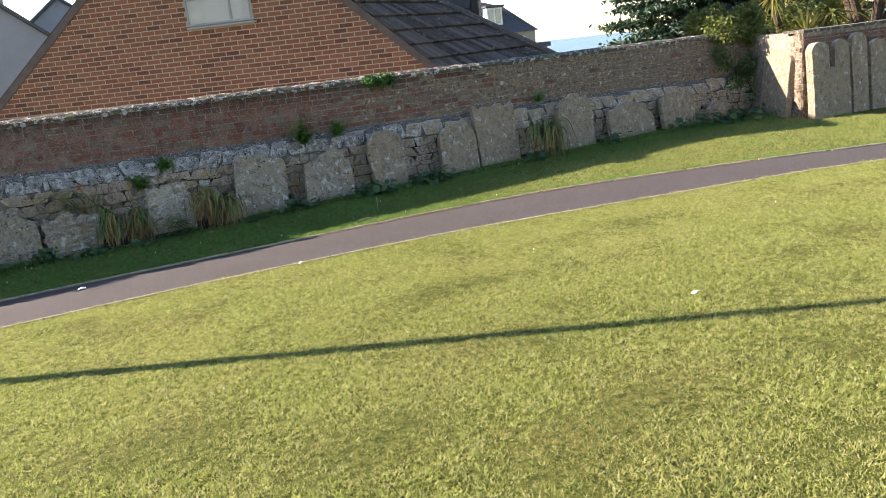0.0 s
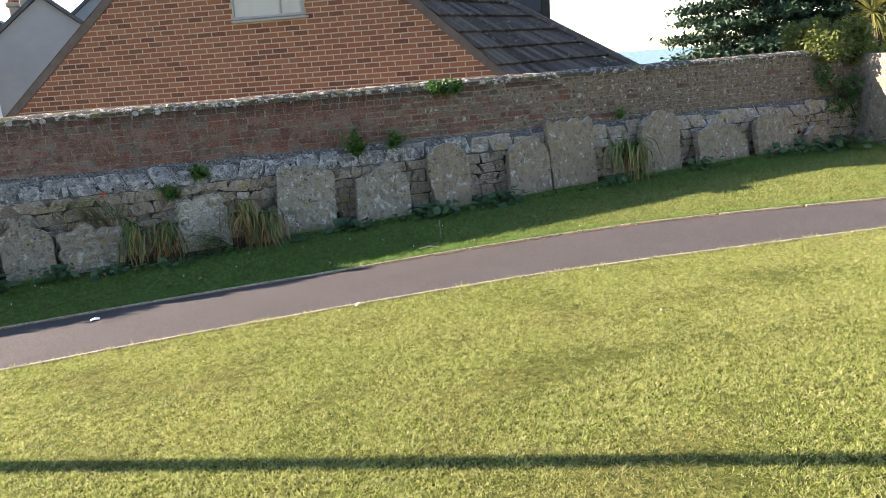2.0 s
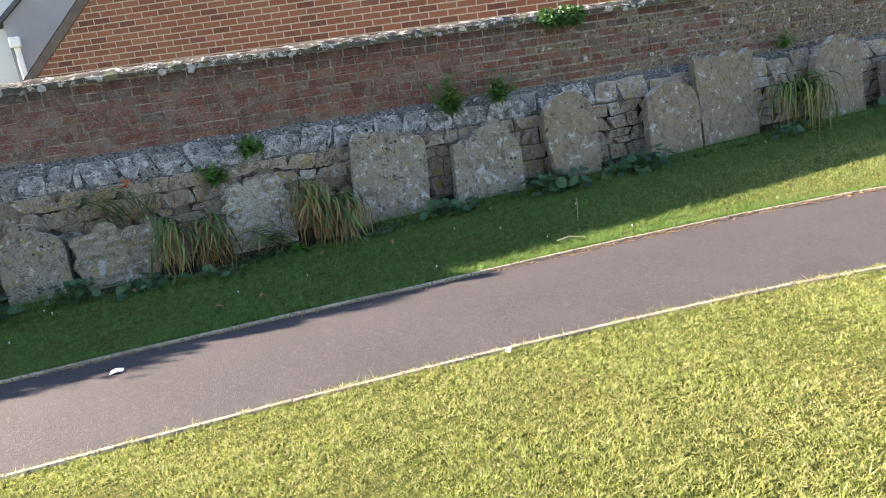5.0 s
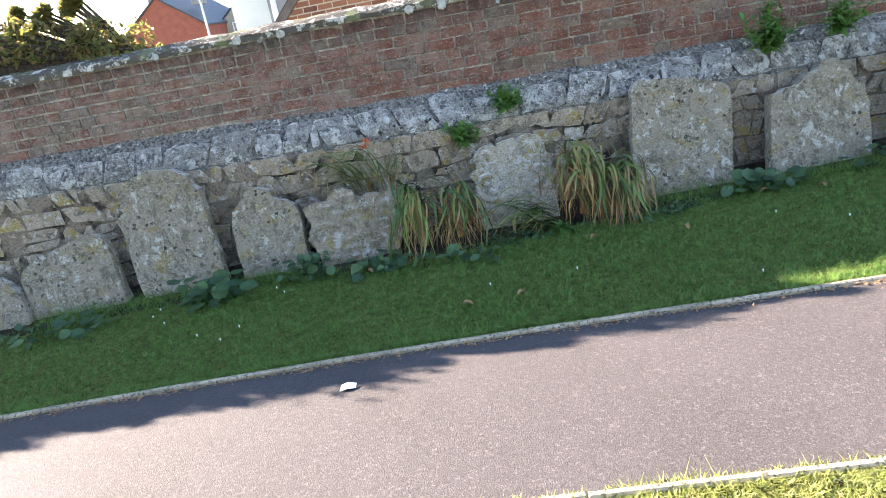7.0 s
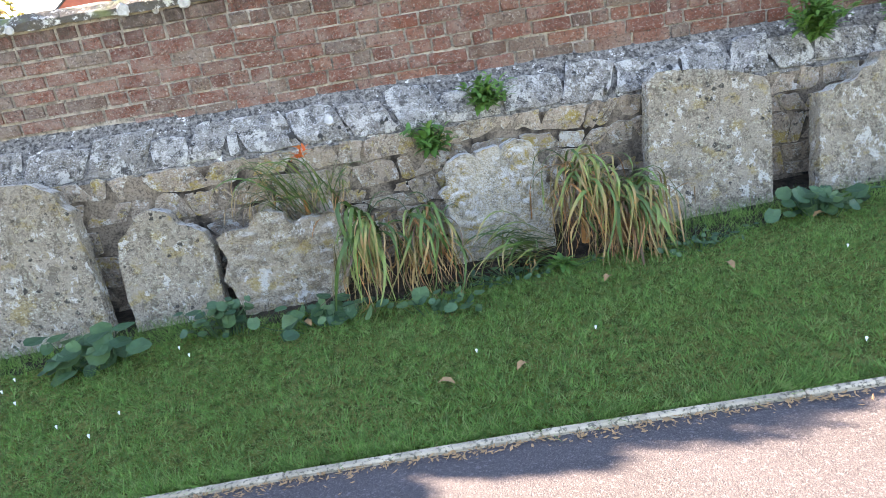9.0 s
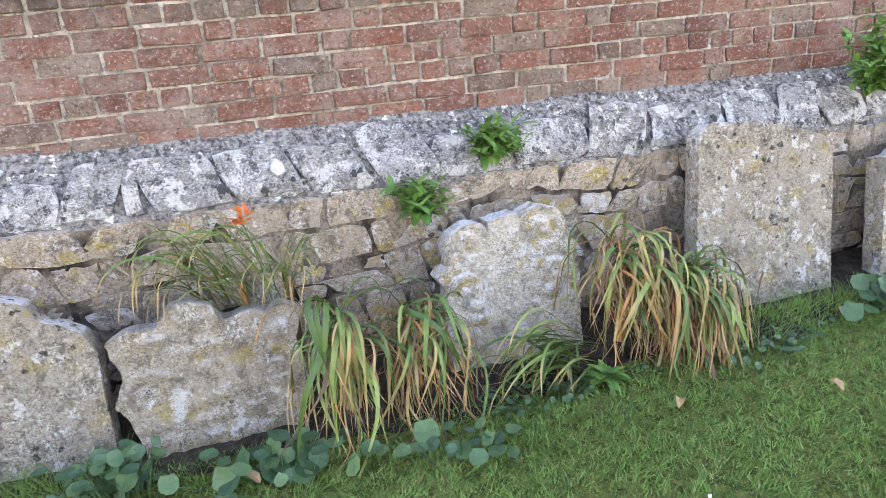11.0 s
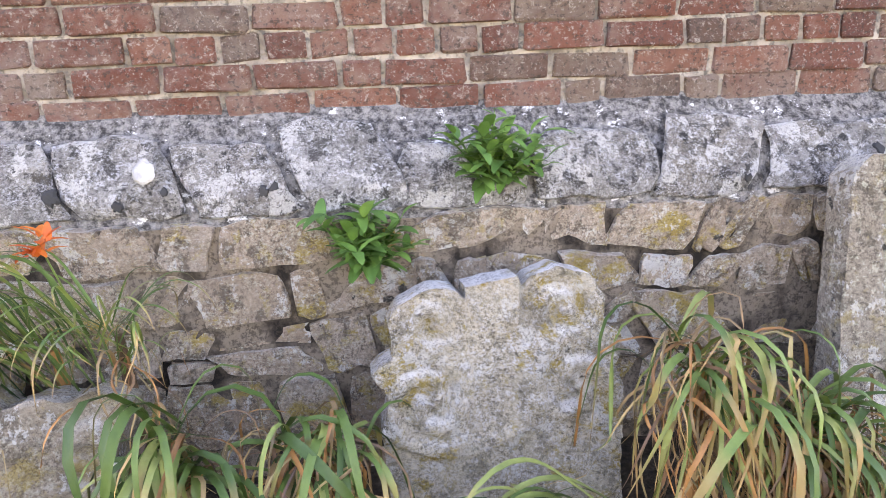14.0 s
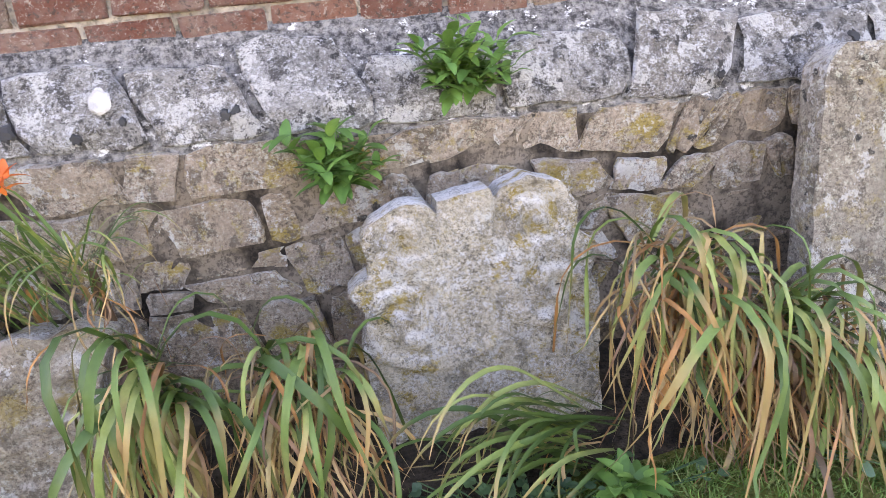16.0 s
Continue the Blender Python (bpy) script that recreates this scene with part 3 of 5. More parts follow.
def blade_meshes():
    r = random.Random(5)
    # material, length, rise at the foot, where it bends, width
    kinds = {"green": (blade_green, 0.44, 0.72, 0.1, 1.15, 0.0060, 0.0112), "up": (blade_green, 0.30, 0.55, 0.7, 1.35, 0.004, 0.0085),
             "low": (blade_green, 0.40, 0.60, 0.25, 0.8, 0.007, 0.012), "dry": (blade_dry, 0.30, 0.66, -0.6, 1.0, 0.0022, 0.0065)}
    for key, (mat, l0, l1, e0, e1, w0, w1) in kinds.items():
        BLADES[key] = []
        for i in range(34):
            w = r.uniform(w0, w1)
            power = r.uniform(0.45, 0.95) if key in ("green", "dry") else r.uniform(1.1, 1.9)
            pts = arching(r, r.uniform(l0, l1), r.uniform(e0, e1), power, r.uniform(0.3, 0.75) if r.random() < (0.45 if key == "dry" else 0.14) else 2.0, -0.04 if key == "low" else -0.32, 0.42 if key in ("green", "dry") else 0.72)
            if key == "dry":
                pts = [(px, py + 0.02 * math.sin(7 * k / 12 + i), pz) for k, (px, py, pz) in enumerate(pts)]
            v, f = strip_leaf(pts, lambda u, w=w: w * min(1.0, 0.5 + 2.2 * u) * (1 - u ** 2.4) + 0.0005, 0.35)
            BLADES[key].append(mesh("leaf", v, f, mat, True))


blade_meshes()


def strap_plant(x, y, z, greens, dries, size, seed, label, spread=(0.12, 0.05), bias=-1.57, wide=0.9, kind="green", stray=0.12):
    """A fountain of strap leaves from a crown at height z that fall mostly towards bias; a few stray all round."""
    r = random.Random(seed)
    foot = ground_z(x, y)
    top = tagged(empty("strap_leaved_plant", x, y, foot), label, "plant", "strap-leaved plants along the wall")
    if z - foot > 0.15:
        part("stalk", mesh("stalk", *tube([(0, 0.04, -0.02), (0.01, 0.04, (z - foot) * 0.6), (0, 0.03, z - foot)], (0.024, 0.02, 0.010), 7), blade_dry), top, "withered leaf bases")
    for key, cnt in ((kind, greens), ("dry", dries)):
        for i in range(cnt):
            az = bias + (r.gauss(0, wide * 0.6) if r.random() > stray else r.uniform(-2.2, 2.2))
            s = size * r.uniform(0.55, 1.1)
            px, py = r.gauss(0, 0.6) * spread[0], r.uniform(-1, 1) * spread[1]
            drop = r.uniform(-0.16, 0.05) if key == "dry" else r.uniform(-0.10, 0.05)
            m4 = Matrix.Translation((px, py, max(0.01, z - foot + drop))) @ Matrix.Rotation(az, 4, 'Z') @ Matrix.Rotation(r.gauss(0, 0.22), 4, 'X') @ Matrix.Scale(s, 4)
            part("leaf", r.choice(BLADES[key]), top, at=m4)
    return top


def lance_leaf(length, width, mat):
    v, f = strip_leaf([(length * u, 0, 0.25 * length * (u - u * u * 1.5)) for u in (0, .15, .35, .6, .85, 1)], lambda u: width * math.sin(math.pi * min(1, u * 0.93 + 0.05)) ** 0.8 * (1.1 - 0.5 * u) + 0.0005, 0.3)
    return mesh("leaf", v, f, mat, True)


LANCE = [lance_leaf(l, w, weed_leaf) for l, w in ((0.09, 0.020), (0.08, 0.018), (0.065, 0.015), (0.10, 0.021))]


def wall_weed(x, y, z, stems, size, seed, label):
    """A leafy weed rooted in a joint of the wall."""
    r = random.Random(seed)
    top = tagged(empty("wall_weed", x, y, z), label, "plant", "weeds rooted in the wall")
    for s in range(stems):
        az = -1.57 + r.uniform(-1.5, 1.5)
        ln = size * 1.25 * r.uniform(0.45, 1.1)
        el = r.uniform(0.45, 1.55)
        tip = Vector((math.cos(az) * math.cos(el), math.sin(az) * math.cos(el) * 0.8, math.sin(el))) * ln
        bend = [tip * u + Vector((0, 0, -0.06 * ln * u * u)) for u in (0, .35, .7, 1)]
        part("stem", mesh("stem", *tube(bend, (0.003, 0.0028, 0.002, 0.001), 5), weed_leaf), top)
        for k in range(9):
            u = 0.25 + 0.75 * k / 8
            p = tip * u + Vector((0, 0, -0.06 * ln * u * u))
            a2 = az + (k * 2.4)
            m4 = Matrix.Translation(p) @ Matrix.Rotation(a2, 4, 'Z') @ Matrix.Rotation(r.uniform(-0.9, 0.3), 4, 'Y') @ Matrix.Scale(r.uniform(0.7, 1.15) * (1.1 - 0.35 * u), 4)
            part("leaf", r.choice(LANCE), top, at=m4)


def round_leaf(soup, p, size, az, pitch, r):
    pts = []
    n = 9
    for k in range(n):
        a = 2 * math.pi * k / n
        rad = size * (1 + 0.12 * r.uniform(-1, 1)) * (0.72 if k == 0 else 1)
        pts.append(Vector((math.cos(a) * rad - size, math.sin(a) * rad * 0.9, 0.1 * size * math.cos(2 * a))))
    pts.append(Vector((-size, 0, -0.12 * size)))
    m4 = Matrix.Translation(p) @ Matrix.Rotation(az, 4, 'Z') @ Matrix.Rotation(pitch, 4, 'Y')
    soup.add([m4 @ q for q in pts], [(k, (k + 1) % n, n) for k in range(n)])


def broad_plant(x, y, count, size, spread, seed, label, height=0.16):
    r = random.Random(seed)
    z = ground_z(x, y)
    top = tagged(empty("broad_leaved_weed", x, y, z), label, "plant", "broad-leaved weeds at the wall foot")
    sp, st = Soup(), Soup()
    for i in range(count):
        px, py = r.gauss(0, spread), r.gauss(0, spread * 0.4)
        h = r.uniform(0.03, height)
        round_leaf(sp, Vector((px, py, h)), size * r.uniform(0.5, 1.1), 1.57 + r.uniform(-1.7, 1.7), r.uniform(-1.1, 0.25), r)
        st.add(*tube([(px * 0.6, py * 0.6, 0), (px, py, h)], (0.002, 0.0015), 4))
    tagged(part("foliage", sp.mesh("foliage", broad_leaf), top), kind="stuff")
    tagged(part("stalk", st.mesh("stalk", broad_leaf), top), kind="stuff")
    return top


# ---- gravestones ----


def resample(pts, count, closed_noise, seed):
    segs = [(Vector(a), Vector(b)) for a, b in zip(pts, pts[1:] + pts[:1])]
    total = sum((b - a).length for a, b in segs)
    out, want = [], 0.0
    run = 0.0
    for a, b in segs:
        ln = (b - a).length
        while want < run + ln - 1e-9 and len(out) < count:
            p = a + (b - a) * ((want - run) / ln)
            out.append(p)
            want += total / count
        run += ln
    return [Vector((p.x + closed_noise * noise.noise((p.x * 9, p.y * 9, seed)) + closed_noise * 0.6 * noise.noise((p.x * 27, p.y * 27, seed)),
                    p.y + closed_noise * noise.noise((p.x * 9, p.y * 9, seed + 5)) + closed_noise * 0.6 * noise.noise((p.x * 27, p.y * 27, seed + 9)))) for p in out]


def gravestone(x, y, outline, label, mat=None, lean=12.0, sway=0.0, thick=0.10, worn=0.008, turn=0.0, relief=None, seed=1, rings=9, count=96, z=None):
    """A slab from an outline in metres (x across, y up from the ground), leaning back against the wall."""
    pts = resample([Vector(p) for p in outline], count, worn, seed)
    cx = sum(p.x for p in pts) / len(pts)
    cz = (min(p.y for p in pts) + max(p.y for p in pts)) / 2
    mid = Vector((cx, cz))
    v, f = [], []
    n = len(pts)
    sc = [(1.0, thick), (1.0, 0.016), (0.988, 0.003)] + [(0.975 * (1 - k / rings) + 0.02, 0.0) for k in range(rings)]
    for s, dep in sc:
        for p in pts:
            q = mid + (p - mid) * s
            hgt = 0.0
            if dep < 0.02:
                hgt = worn * 0.9 * noise.noise((q.x * 5, q.y * 5, seed)) + worn * 0.7 * noise.noise((q.x * 17, q.y * 17, seed))
                if relief:
                    hgt += relief(q.x, q.y)
            v.append((q.x, dep - hgt, q.y))
    k = len(v)
    v.append((mid.x, -(relief(mid.x, mid.y) if relief else 0), mid.y))
    for r_ in range(len(sc) - 1):
        f += [(r_ * n + i, r_ * n + (i + 1) % n, (r_ + 1) * n + (i + 1) % n, (r_ + 1) * n + i) for i in range(n)]
    last = (len(sc) - 1) * n
    f += [(last + i, last + (i + 1) % n, k) for i in range(n)]
    f.append(tuple(range(n))[::-1])
    ob = new("gravestone", mesh("gravestone", v, f, mat or (stone_pale if x < 2.6 else stone_plain), True))
    ob.data.set_sharp_from_angle(angle=radians(38))
    ob.matrix_basis = pose(x, y, ground_z(x, y) - 0.06 if z is None else z, -lean, sway, turn)
    return tagged(ob, label, "gravestone", "old gravestones leaning along the wall")


def arch(w, h, shoulder, bottom=0.0, taper=0.0):
    """Round-topped slab."""
    pts = [(-w / 2 + taper, bottom), (w / 2 - taper, bottom), (w / 2, shoulder)]
    pts += [(w / 2 * math.cos(a), shoulder + (h - shoulder) * math.sin(a)) for a in [math.pi * k / 10 for k in range(1, 10)]]
    return pts + [(-w / 2, shoulder)]


def bordered(half, shoulder, rise, depth=0.007):
    """A round-headed face sunk within a raised border, worn by weather."""
    def relief(x, z):
        out = abs(x) / half if z < shoulder else math.hypot(x / half, (z - shoulder) / rise)
        edge = max(0.0, min(1.0, (1.0 - out) * half * 90))
        return -depth * edge + 0.004 * noise.noise((x * 14, z * 14, 6.0)) + 0.004 * noise.noise((x * 40, z * 40, 2.0))
    return relief


def scroll_relief(x, z):
    """Worn carving: scrolls in the two lobes, a block between them, leafy swags below."""
    h = 0.007 * noise.noise((x * 18, z * 22, 1.0)) + 0.006 * noise.noise((x * 45, z * 45, 2.0)) + 0.003 * noise.noise((x * 95, z * 95, 4.0))
    for cx, cz, rad in ((-0.145, 0.585, 0.095), (0.15, 0.595, 0.105)):
        d = math.hypot(x - cx, z - cz)
        if d < rad:
            a = math.atan2(z - cz, x - cx)
            h += 0.009 * math.sin(d / rad * 10 - a) * min(1, (rad - d) * 40)
    h += 0.007 * max(0.0, min(1.0, (0.064 - abs(x + 0.008)) * 90, (z - 0.565) * 60))
    h -= 0.010 * max(0.0, 1 - abs(abs(x + 0.008) - 0.070) * 110) * max(0.0, min(1.0, (z - 0.575) * 40))
    for sgn in (-1, 1):
        d = math.hypot(x - sgn * 0.17, z - 0.40)
        if d < 0.14:
            h += 0.010 * math.sin(d * 90 + 2 * sgn * math.atan2(z - 0.40, x - sgn * 0.17)) * min(1, (0.14 - d) * 20)
    return h - (0.012 if z < 0.29 + 0.03 * math.sin(x * 14) else 0)


# carved stone with scrolled head
HEAD = [(-0.262, -0.05), (0.268, -0.05), (0.283, 0.276), (0.29, 0.399), (0.274, 0.452), (0.288, 0.48), (0.292, 0.52), (0.26, 0.544), (0.246, 0.567), (0.253, 0.613), (0.222, 0.667), (0.146, 0.694), (0.078, 0.674), (0.062, 0.653),
        (0.052, 0.68), (-0.069, 0.669), (-0.070, 0.637), (-0.095, 0.66), (-0.158, 0.666), (-0.222, 0.638), (-0.253, 0.598), (-0.246, 0.552), (-0.25, 0.513), (-0.28, 0.50), (-0.298, 0.475), (-0.262, 0.42), (-0.286, 0.34), (-0.276, 0.15)]
gravestone(0.0, -0.52, HEAD, "small carved limestone gravestone with scrolled head and yellow lichen", stone_scroll, lean=9, thick=0.11, worn=0.006, relief=scroll_relief, seed=2, rings=60, count=340, sway=-1.0)
gravestone(1.145, -0.52, [(-0.36, -0.05), (0.34, -0.05), (0.35, 0.74), (0.32, 0.80), (0.15, 0.845), (0.0, 0.865), (-0.20, 0.875), (-0.29, 0.865), (-0.33, 0.82)], "broad limestone gravestone with sloping top and black lichen spots", lean=13, seed=3, thick=0.09, sway=5.0)
gravestone(2.09, -0.52, [(-0.35, -0.05), (0.35, -0.05), (0.345, 0.46), (0.31, 0.60), (0.26, 0.61), (0.22, 0.69), (0.16, 0.775), (0.10, 0.80), (0.02, 0.78), (-0.02, 0.72), (-0.10, 0.70), (-0.12, 0.645), (-0.22, 0.635), (-0.25, 0.60), (-0.33, 0.60)], "broken limestone gravestone with jagged stepped top", sway=4, lean=12, seed=4, worn=0.011)
gravestone(3.03, -0.52, arch(0.56, 0.90, 0.62, -0.05, 0.06), "round-headed limestone gravestone beside ground weeds", lean=10, seed=5, sway=-3.0, relief=bordered(0.235, 0.62, 0.235), rings=30, count=150)
gravestone(4.12, -0.52, arch(0.60, 0.80, 0.58, -0.05, 0.0), "pale round-headed limestone gravestone with smooth face", lean=10, seed=6, sway=2.5, relief=bordered(0.255, 0.57, 0.18), rings=30, count=150)
gravestone(4.83, -0.46, [(-0.34, -0.05), (0.34, -0.05), (0.35, 0.93), (0.31, 1.0), (0.26, 0.95), (0.20, 0.93), (0.13, 0.985), (0.06, 0.98), (0.0, 0.935), (-0.09, 0.955), (-0.15, 0.985), (-0.22, 0.94), (-0.27, 0.96), (-0.33, 1.0), (-0.36, 0.95)], "tall limestone gravestone with scalloped top", lean=9, seed=7, worn=0.012)
gravestone(6.25, -0.5, [(-0.30, -0.05), (0.30, -0.05), (0.32, 0.70), (0.31, 0.82), (0.25, 0.90), (0.17, 0.86), (0.10, 0.93), (-0.02, 0.95), (-0.10, 0.88), (-0.17, 0.88), (-0.27, 0.78), (-0.30, 0.68), (-0.33, 0.62)], "worn limestone gravestone with eroded shoulders", lean=10, seed=8, worn=0.015)
gravestone(7.35, -0.5, [(-0.45, -0.05), (0.45, -0.05), (0.44, 0.36), (0.36, 0.48), (0.18, 0.62), (0.0, 0.66), (-0.18, 0.66), (-0.25, 0.60), (-0.42, 0.55), (-0.46, 0.45)], "low wide broken limestone gravestone", lean=12, seed=9, worn=0.014)
gravestone(8.33, -0.5, [(-0.34, -0.05), (0.34, -0.05), (0.34, 0.62), (0.22, 0.66), (0.05, 0.65), (-0.12, 0.68), (-0.30, 0.66), (-0.36, 0.50)], "square-topped limestone gravestone in the wall shade", lean=10, seed=10, worn=0.012)
gravestone(9.25, -0.45, [(-0.25, -0.05), (0.28, -0.05), (0.26, 0.26), (0.1, 0.40), (-0.1, 0.38), (-0.24, 0.22)], "stump of a broken limestone gravestone", lean=12, seed=11, worn=0.014)
gravestone(-1.15, -0.60, [(-0.24, -0.05), (0.18, -0.05), (0.26, 0.10), (0.31, 0.16), (0.305, 0.42), (0.32, 0.50), (0.26, 0.545), (0.20, 0.515), (0.12, 0.535), (0.05, 0.51), (0.02, 0.56), (-0.05, 0.60), (-0.13, 0.585), (-0.17, 0.535), (-0.25, 0.53), (-0.34, 0.50), (-0.31, 0.36), (-0.34, 0.28), (-0.29, 0.16), (-0.26, 0.06)],
           "crumbling low gravestone with layered broken edges", stone_crumbled, lean=13, seed=12, worn=0.016, thick=0.13, rings=30, count=190, relief=lambda x, z: 0.016 * noise.noise((x * 6, z * 24, 3.0)) + 0.012 * noise.noise((x * 18, z * 30, 5.0)) + 0.006 * noise.noise((x * 45, z * 50, 1.0)))
gravestone(-1.77, -0.55, [(-0.23, -0.05), (0.25, -0.05), (0.25, 0.45), (0.22, 0.54), (0.17, 0.58), (0.10, 0.60), (0.05, 0.68), (-0.03, 0.705), (-0.10, 0.69), (-0.16, 0.62), (-0.22, 0.57), (-0.245, 0.47)], "small shouldered gravestone with black lichen spots", lean=11, seed=13, worn=0.007, relief=bordered(0.19, 0.50, 0.15), rings=34, count=170)
gravestone(-2.43, -0.55, [(-0.31, -0.05), (0.31, -0.05), (0.31, 0.75), (0.27, 0.80), (0.25, 0.87), (0.15, 0.94), (0.0, 0.97), (-0.15, 0.94), (-0.25, 0.87), (-0.27, 0.80), (-0.31, 0.76)], "tall round-shouldered gravestone beside broad leaves", lean=11, seed=14, sway=-5, relief=bordered(0.255, 0.74, 0.175), rings=34, count=170)
gravestone(-3.22, -0.55, [(-0.36, -0.05), (0.36, -0.05), (0.35, 0.45), (0.30, 0.58), (0.20, 0.60), (0.0, 0.56), (-0.22, 0.52), (-0.33, 0.46), (-0.35, 0.25)], "low broken gravestone with slanting top", lean=12, seed=15, sway=-6, worn=0.012)
gravestone(-3.95, -0.6, [(-0.36, -0.05), (0.34, -0.05), (0.38, 0.15), (0.32, 0.34), (0.20, 0.45), (0.0, 0.48), (-0.2, 0.44), (-0.34, 0.3)], "squat rounded gravestone stump with lichen", lean=12, seed=16, worn=0.012)
# slabs by the return wall
ang = math.degrees(math.atan2(-0.8, 7.67))
ang2 = math.degrees(math.atan2(d.y, d.x))
gravestone(9.93, -1.97, arch(0.34, 1.27, 1.13, -0.05), "tall round-topped slab at the wall corner with one sunlit edge", lean=6, seed=21, turn=ang, thick=0.14)
gravestone(10.22, -1.93, arch(0.22, 0.84, 0.74, -0.05), "short narrow slab between taller ones", lean=6, seed=22, turn=ang)
gravestone(10.46, -1.93, arch(0.30, 1.27, 1.10, -0.05), "tall round-topped slab in shade", lean=6, seed=23, turn=ang)
gravestone(10.82, -1.97, arch(0.32, 1.34, 1.16, -0.05), "narrow arched slab in shade", lean=6, seed=24, turn=ang)
gravestone(11.22, -2.02, arch(0.36, 1.2, 1.0, -0.05), "round-topped slab against brickwork", lean=6, seed=25, turn=ang)
gravestone(9.93, -0.92, arch(0.95, 1.18, 1.0, -0.05), "broad pale sunlit slab on the return wall", lean=5, seed=26, turn=ang2)

# ---- the neighbouring house with its gable to the wall ----
TH = radians(29)
HU, HV = Vector((math.cos(TH), -math.sin(TH), 0)), Vector((math.sin(TH), math.cos(TH), 0))
H0 = Vector((4.3, 0.65, 0))
house_m = Matrix((( HU.x, HV.x, 0, H0.x), (HU.y, HV.y, 0, H0.y), (0, 0, 1, 0), (0, 0, 0, 1)))
house = new("house")
house.matrix_basis = house_m
tagged(house, "orange brick house with brown tiled roof behind the wall", "house")
AX, AZ = -3.5, 4.85                      # apex of the gable
SR, SL = 0.92, 0.80                      # slopes
HB = -1.2
RIDGE = 3.42                             # unseen flat cut of the rakes, lets sun reach the return wall
CR, CL = AX + (AZ - RIDGE) / SR, AX - (AZ - RIDGE) / SL


def gable_top(a):
    return min(RIDGE, AZ - SR * (a - AX) if a > AX else AZ - SL * (AX - a))


ar, al = 2.1, -9.6
v = [(al, 0, HB), (ar, 0, HB), (ar, 0, gable_top(ar)), (CR, 0, RIDGE), (CL, 0, RIDGE), (al, 0, gable_top(al))]
v = [(a, 0.0035, z) for a, _, z in v] + [(a, 8.0, z) for a, _, z in v]
part("wall", mesh("gable", v, [tuple(range(6)), tuple(range(11, 5, -1))] + [(i, i + 6, (i + 1) % 6 + 6, (i + 1) % 6) for i in range(6)], pointing), house, "pale mortar joints of the gable wall")
WA, WB, WZ0, WZ1 = -3.83, -2.75, 2.60, 3.30


def stretcher_run(soup, a0, a1, z0, z1, hole, step=0.225, row=0.075, r=random.Random(9)):
    """Stretcher bond, with bricks cut along the rakes and round the window."""
    k, z = 0, z0
    while z < z1:
        zt = z + row - 0.014
        left = max(a0, AX - (AZ - zt - 0.03) / SL)
        right = min(a1, AX + (AZ - zt - 0.03) / SR)
        a = a0 - (0.1125 if k % 2 else 0)
        while a < a1:
            lo, hi = max(a + 0.007, left), min(a + step - 0.007, right)
            if zt > hole[2] and z < hole[3]:
                if lo < hole[0] < hi:
                    hi = hole[0]
                elif lo < hole[1] < hi:
                    lo = hole[1]
                elif hole[0] <= lo and hi <= hole[1]:
                    hi = lo
            if hi - lo > 0.025:
                y = r.uniform(-0.002, 0.002)
                soup.add([(lo, 0.0045, z), (hi, 0.0045, z), (hi, 0.0045, zt), (lo, 0.0045, zt), (lo + .003, y, z + .003), (hi - .003, y, z + .003), (hi - .003, y, zt - .003), (lo + .003, y, zt - .003)],
                         [(4, 5, 6, 7), (0, 1, 5, 4), (1, 2, 6, 5), (2, 3, 7, 6), (3, 0, 4, 7)])
            a += step
        z += row
        k += 1


sp = Soup()
stretcher_run(sp, al, ar, 0.6, RIDGE - 0.06, (WA - 0.005, WB + 0.005, WZ0 - 0.04, WZ1 + 0.05))
tagged(part("bricks", sp.mesh("gable_bricks", house_brick), house, "orange facing bricks in stretcher bond"), kind="stuff")
win = part("window", bevelled((WA, -0.03, WZ0), (WB, 0.01, WZ0 + 0.035), 0.006, frame_grey, "rail"), house, "grey-framed gable window")
part("sill", bevelled((WA - 0.02, -0.05, WZ0 - 0.04), (WB + 0.05, 0.01, WZ0 - 0.005), 0.006, frame_grey, "sill"), win)
for a in (WA, (WA + WB) / 2 - 0.025 + 0.2, WB - 0.05):
    part("frame", bevelled((a, -0.03, WZ0 + 0.05), (a + 0.03, 0.01, WZ1), 0.006, frame_grey, "stile"), win)
part("frame", bevelled((WA, -0.03, WZ1), (WB, 0.01, WZ1 + 0.05), 0.006, frame_grey, "rail"), win)
part("frame", bevelled((WA, -0.034, WZ0 + 0.40), (WB, 0.008, WZ0 + 0.43), 0.006, frame_grey, "rail"), win)
part("pane", mesh("pane", [(WA, -0.008, WZ0), (WB, -0.008, WZ0), (WB, -0.008, WZ1), (WA, -0.008, WZ1)], [(0, 1, 2, 3)], glass), win)
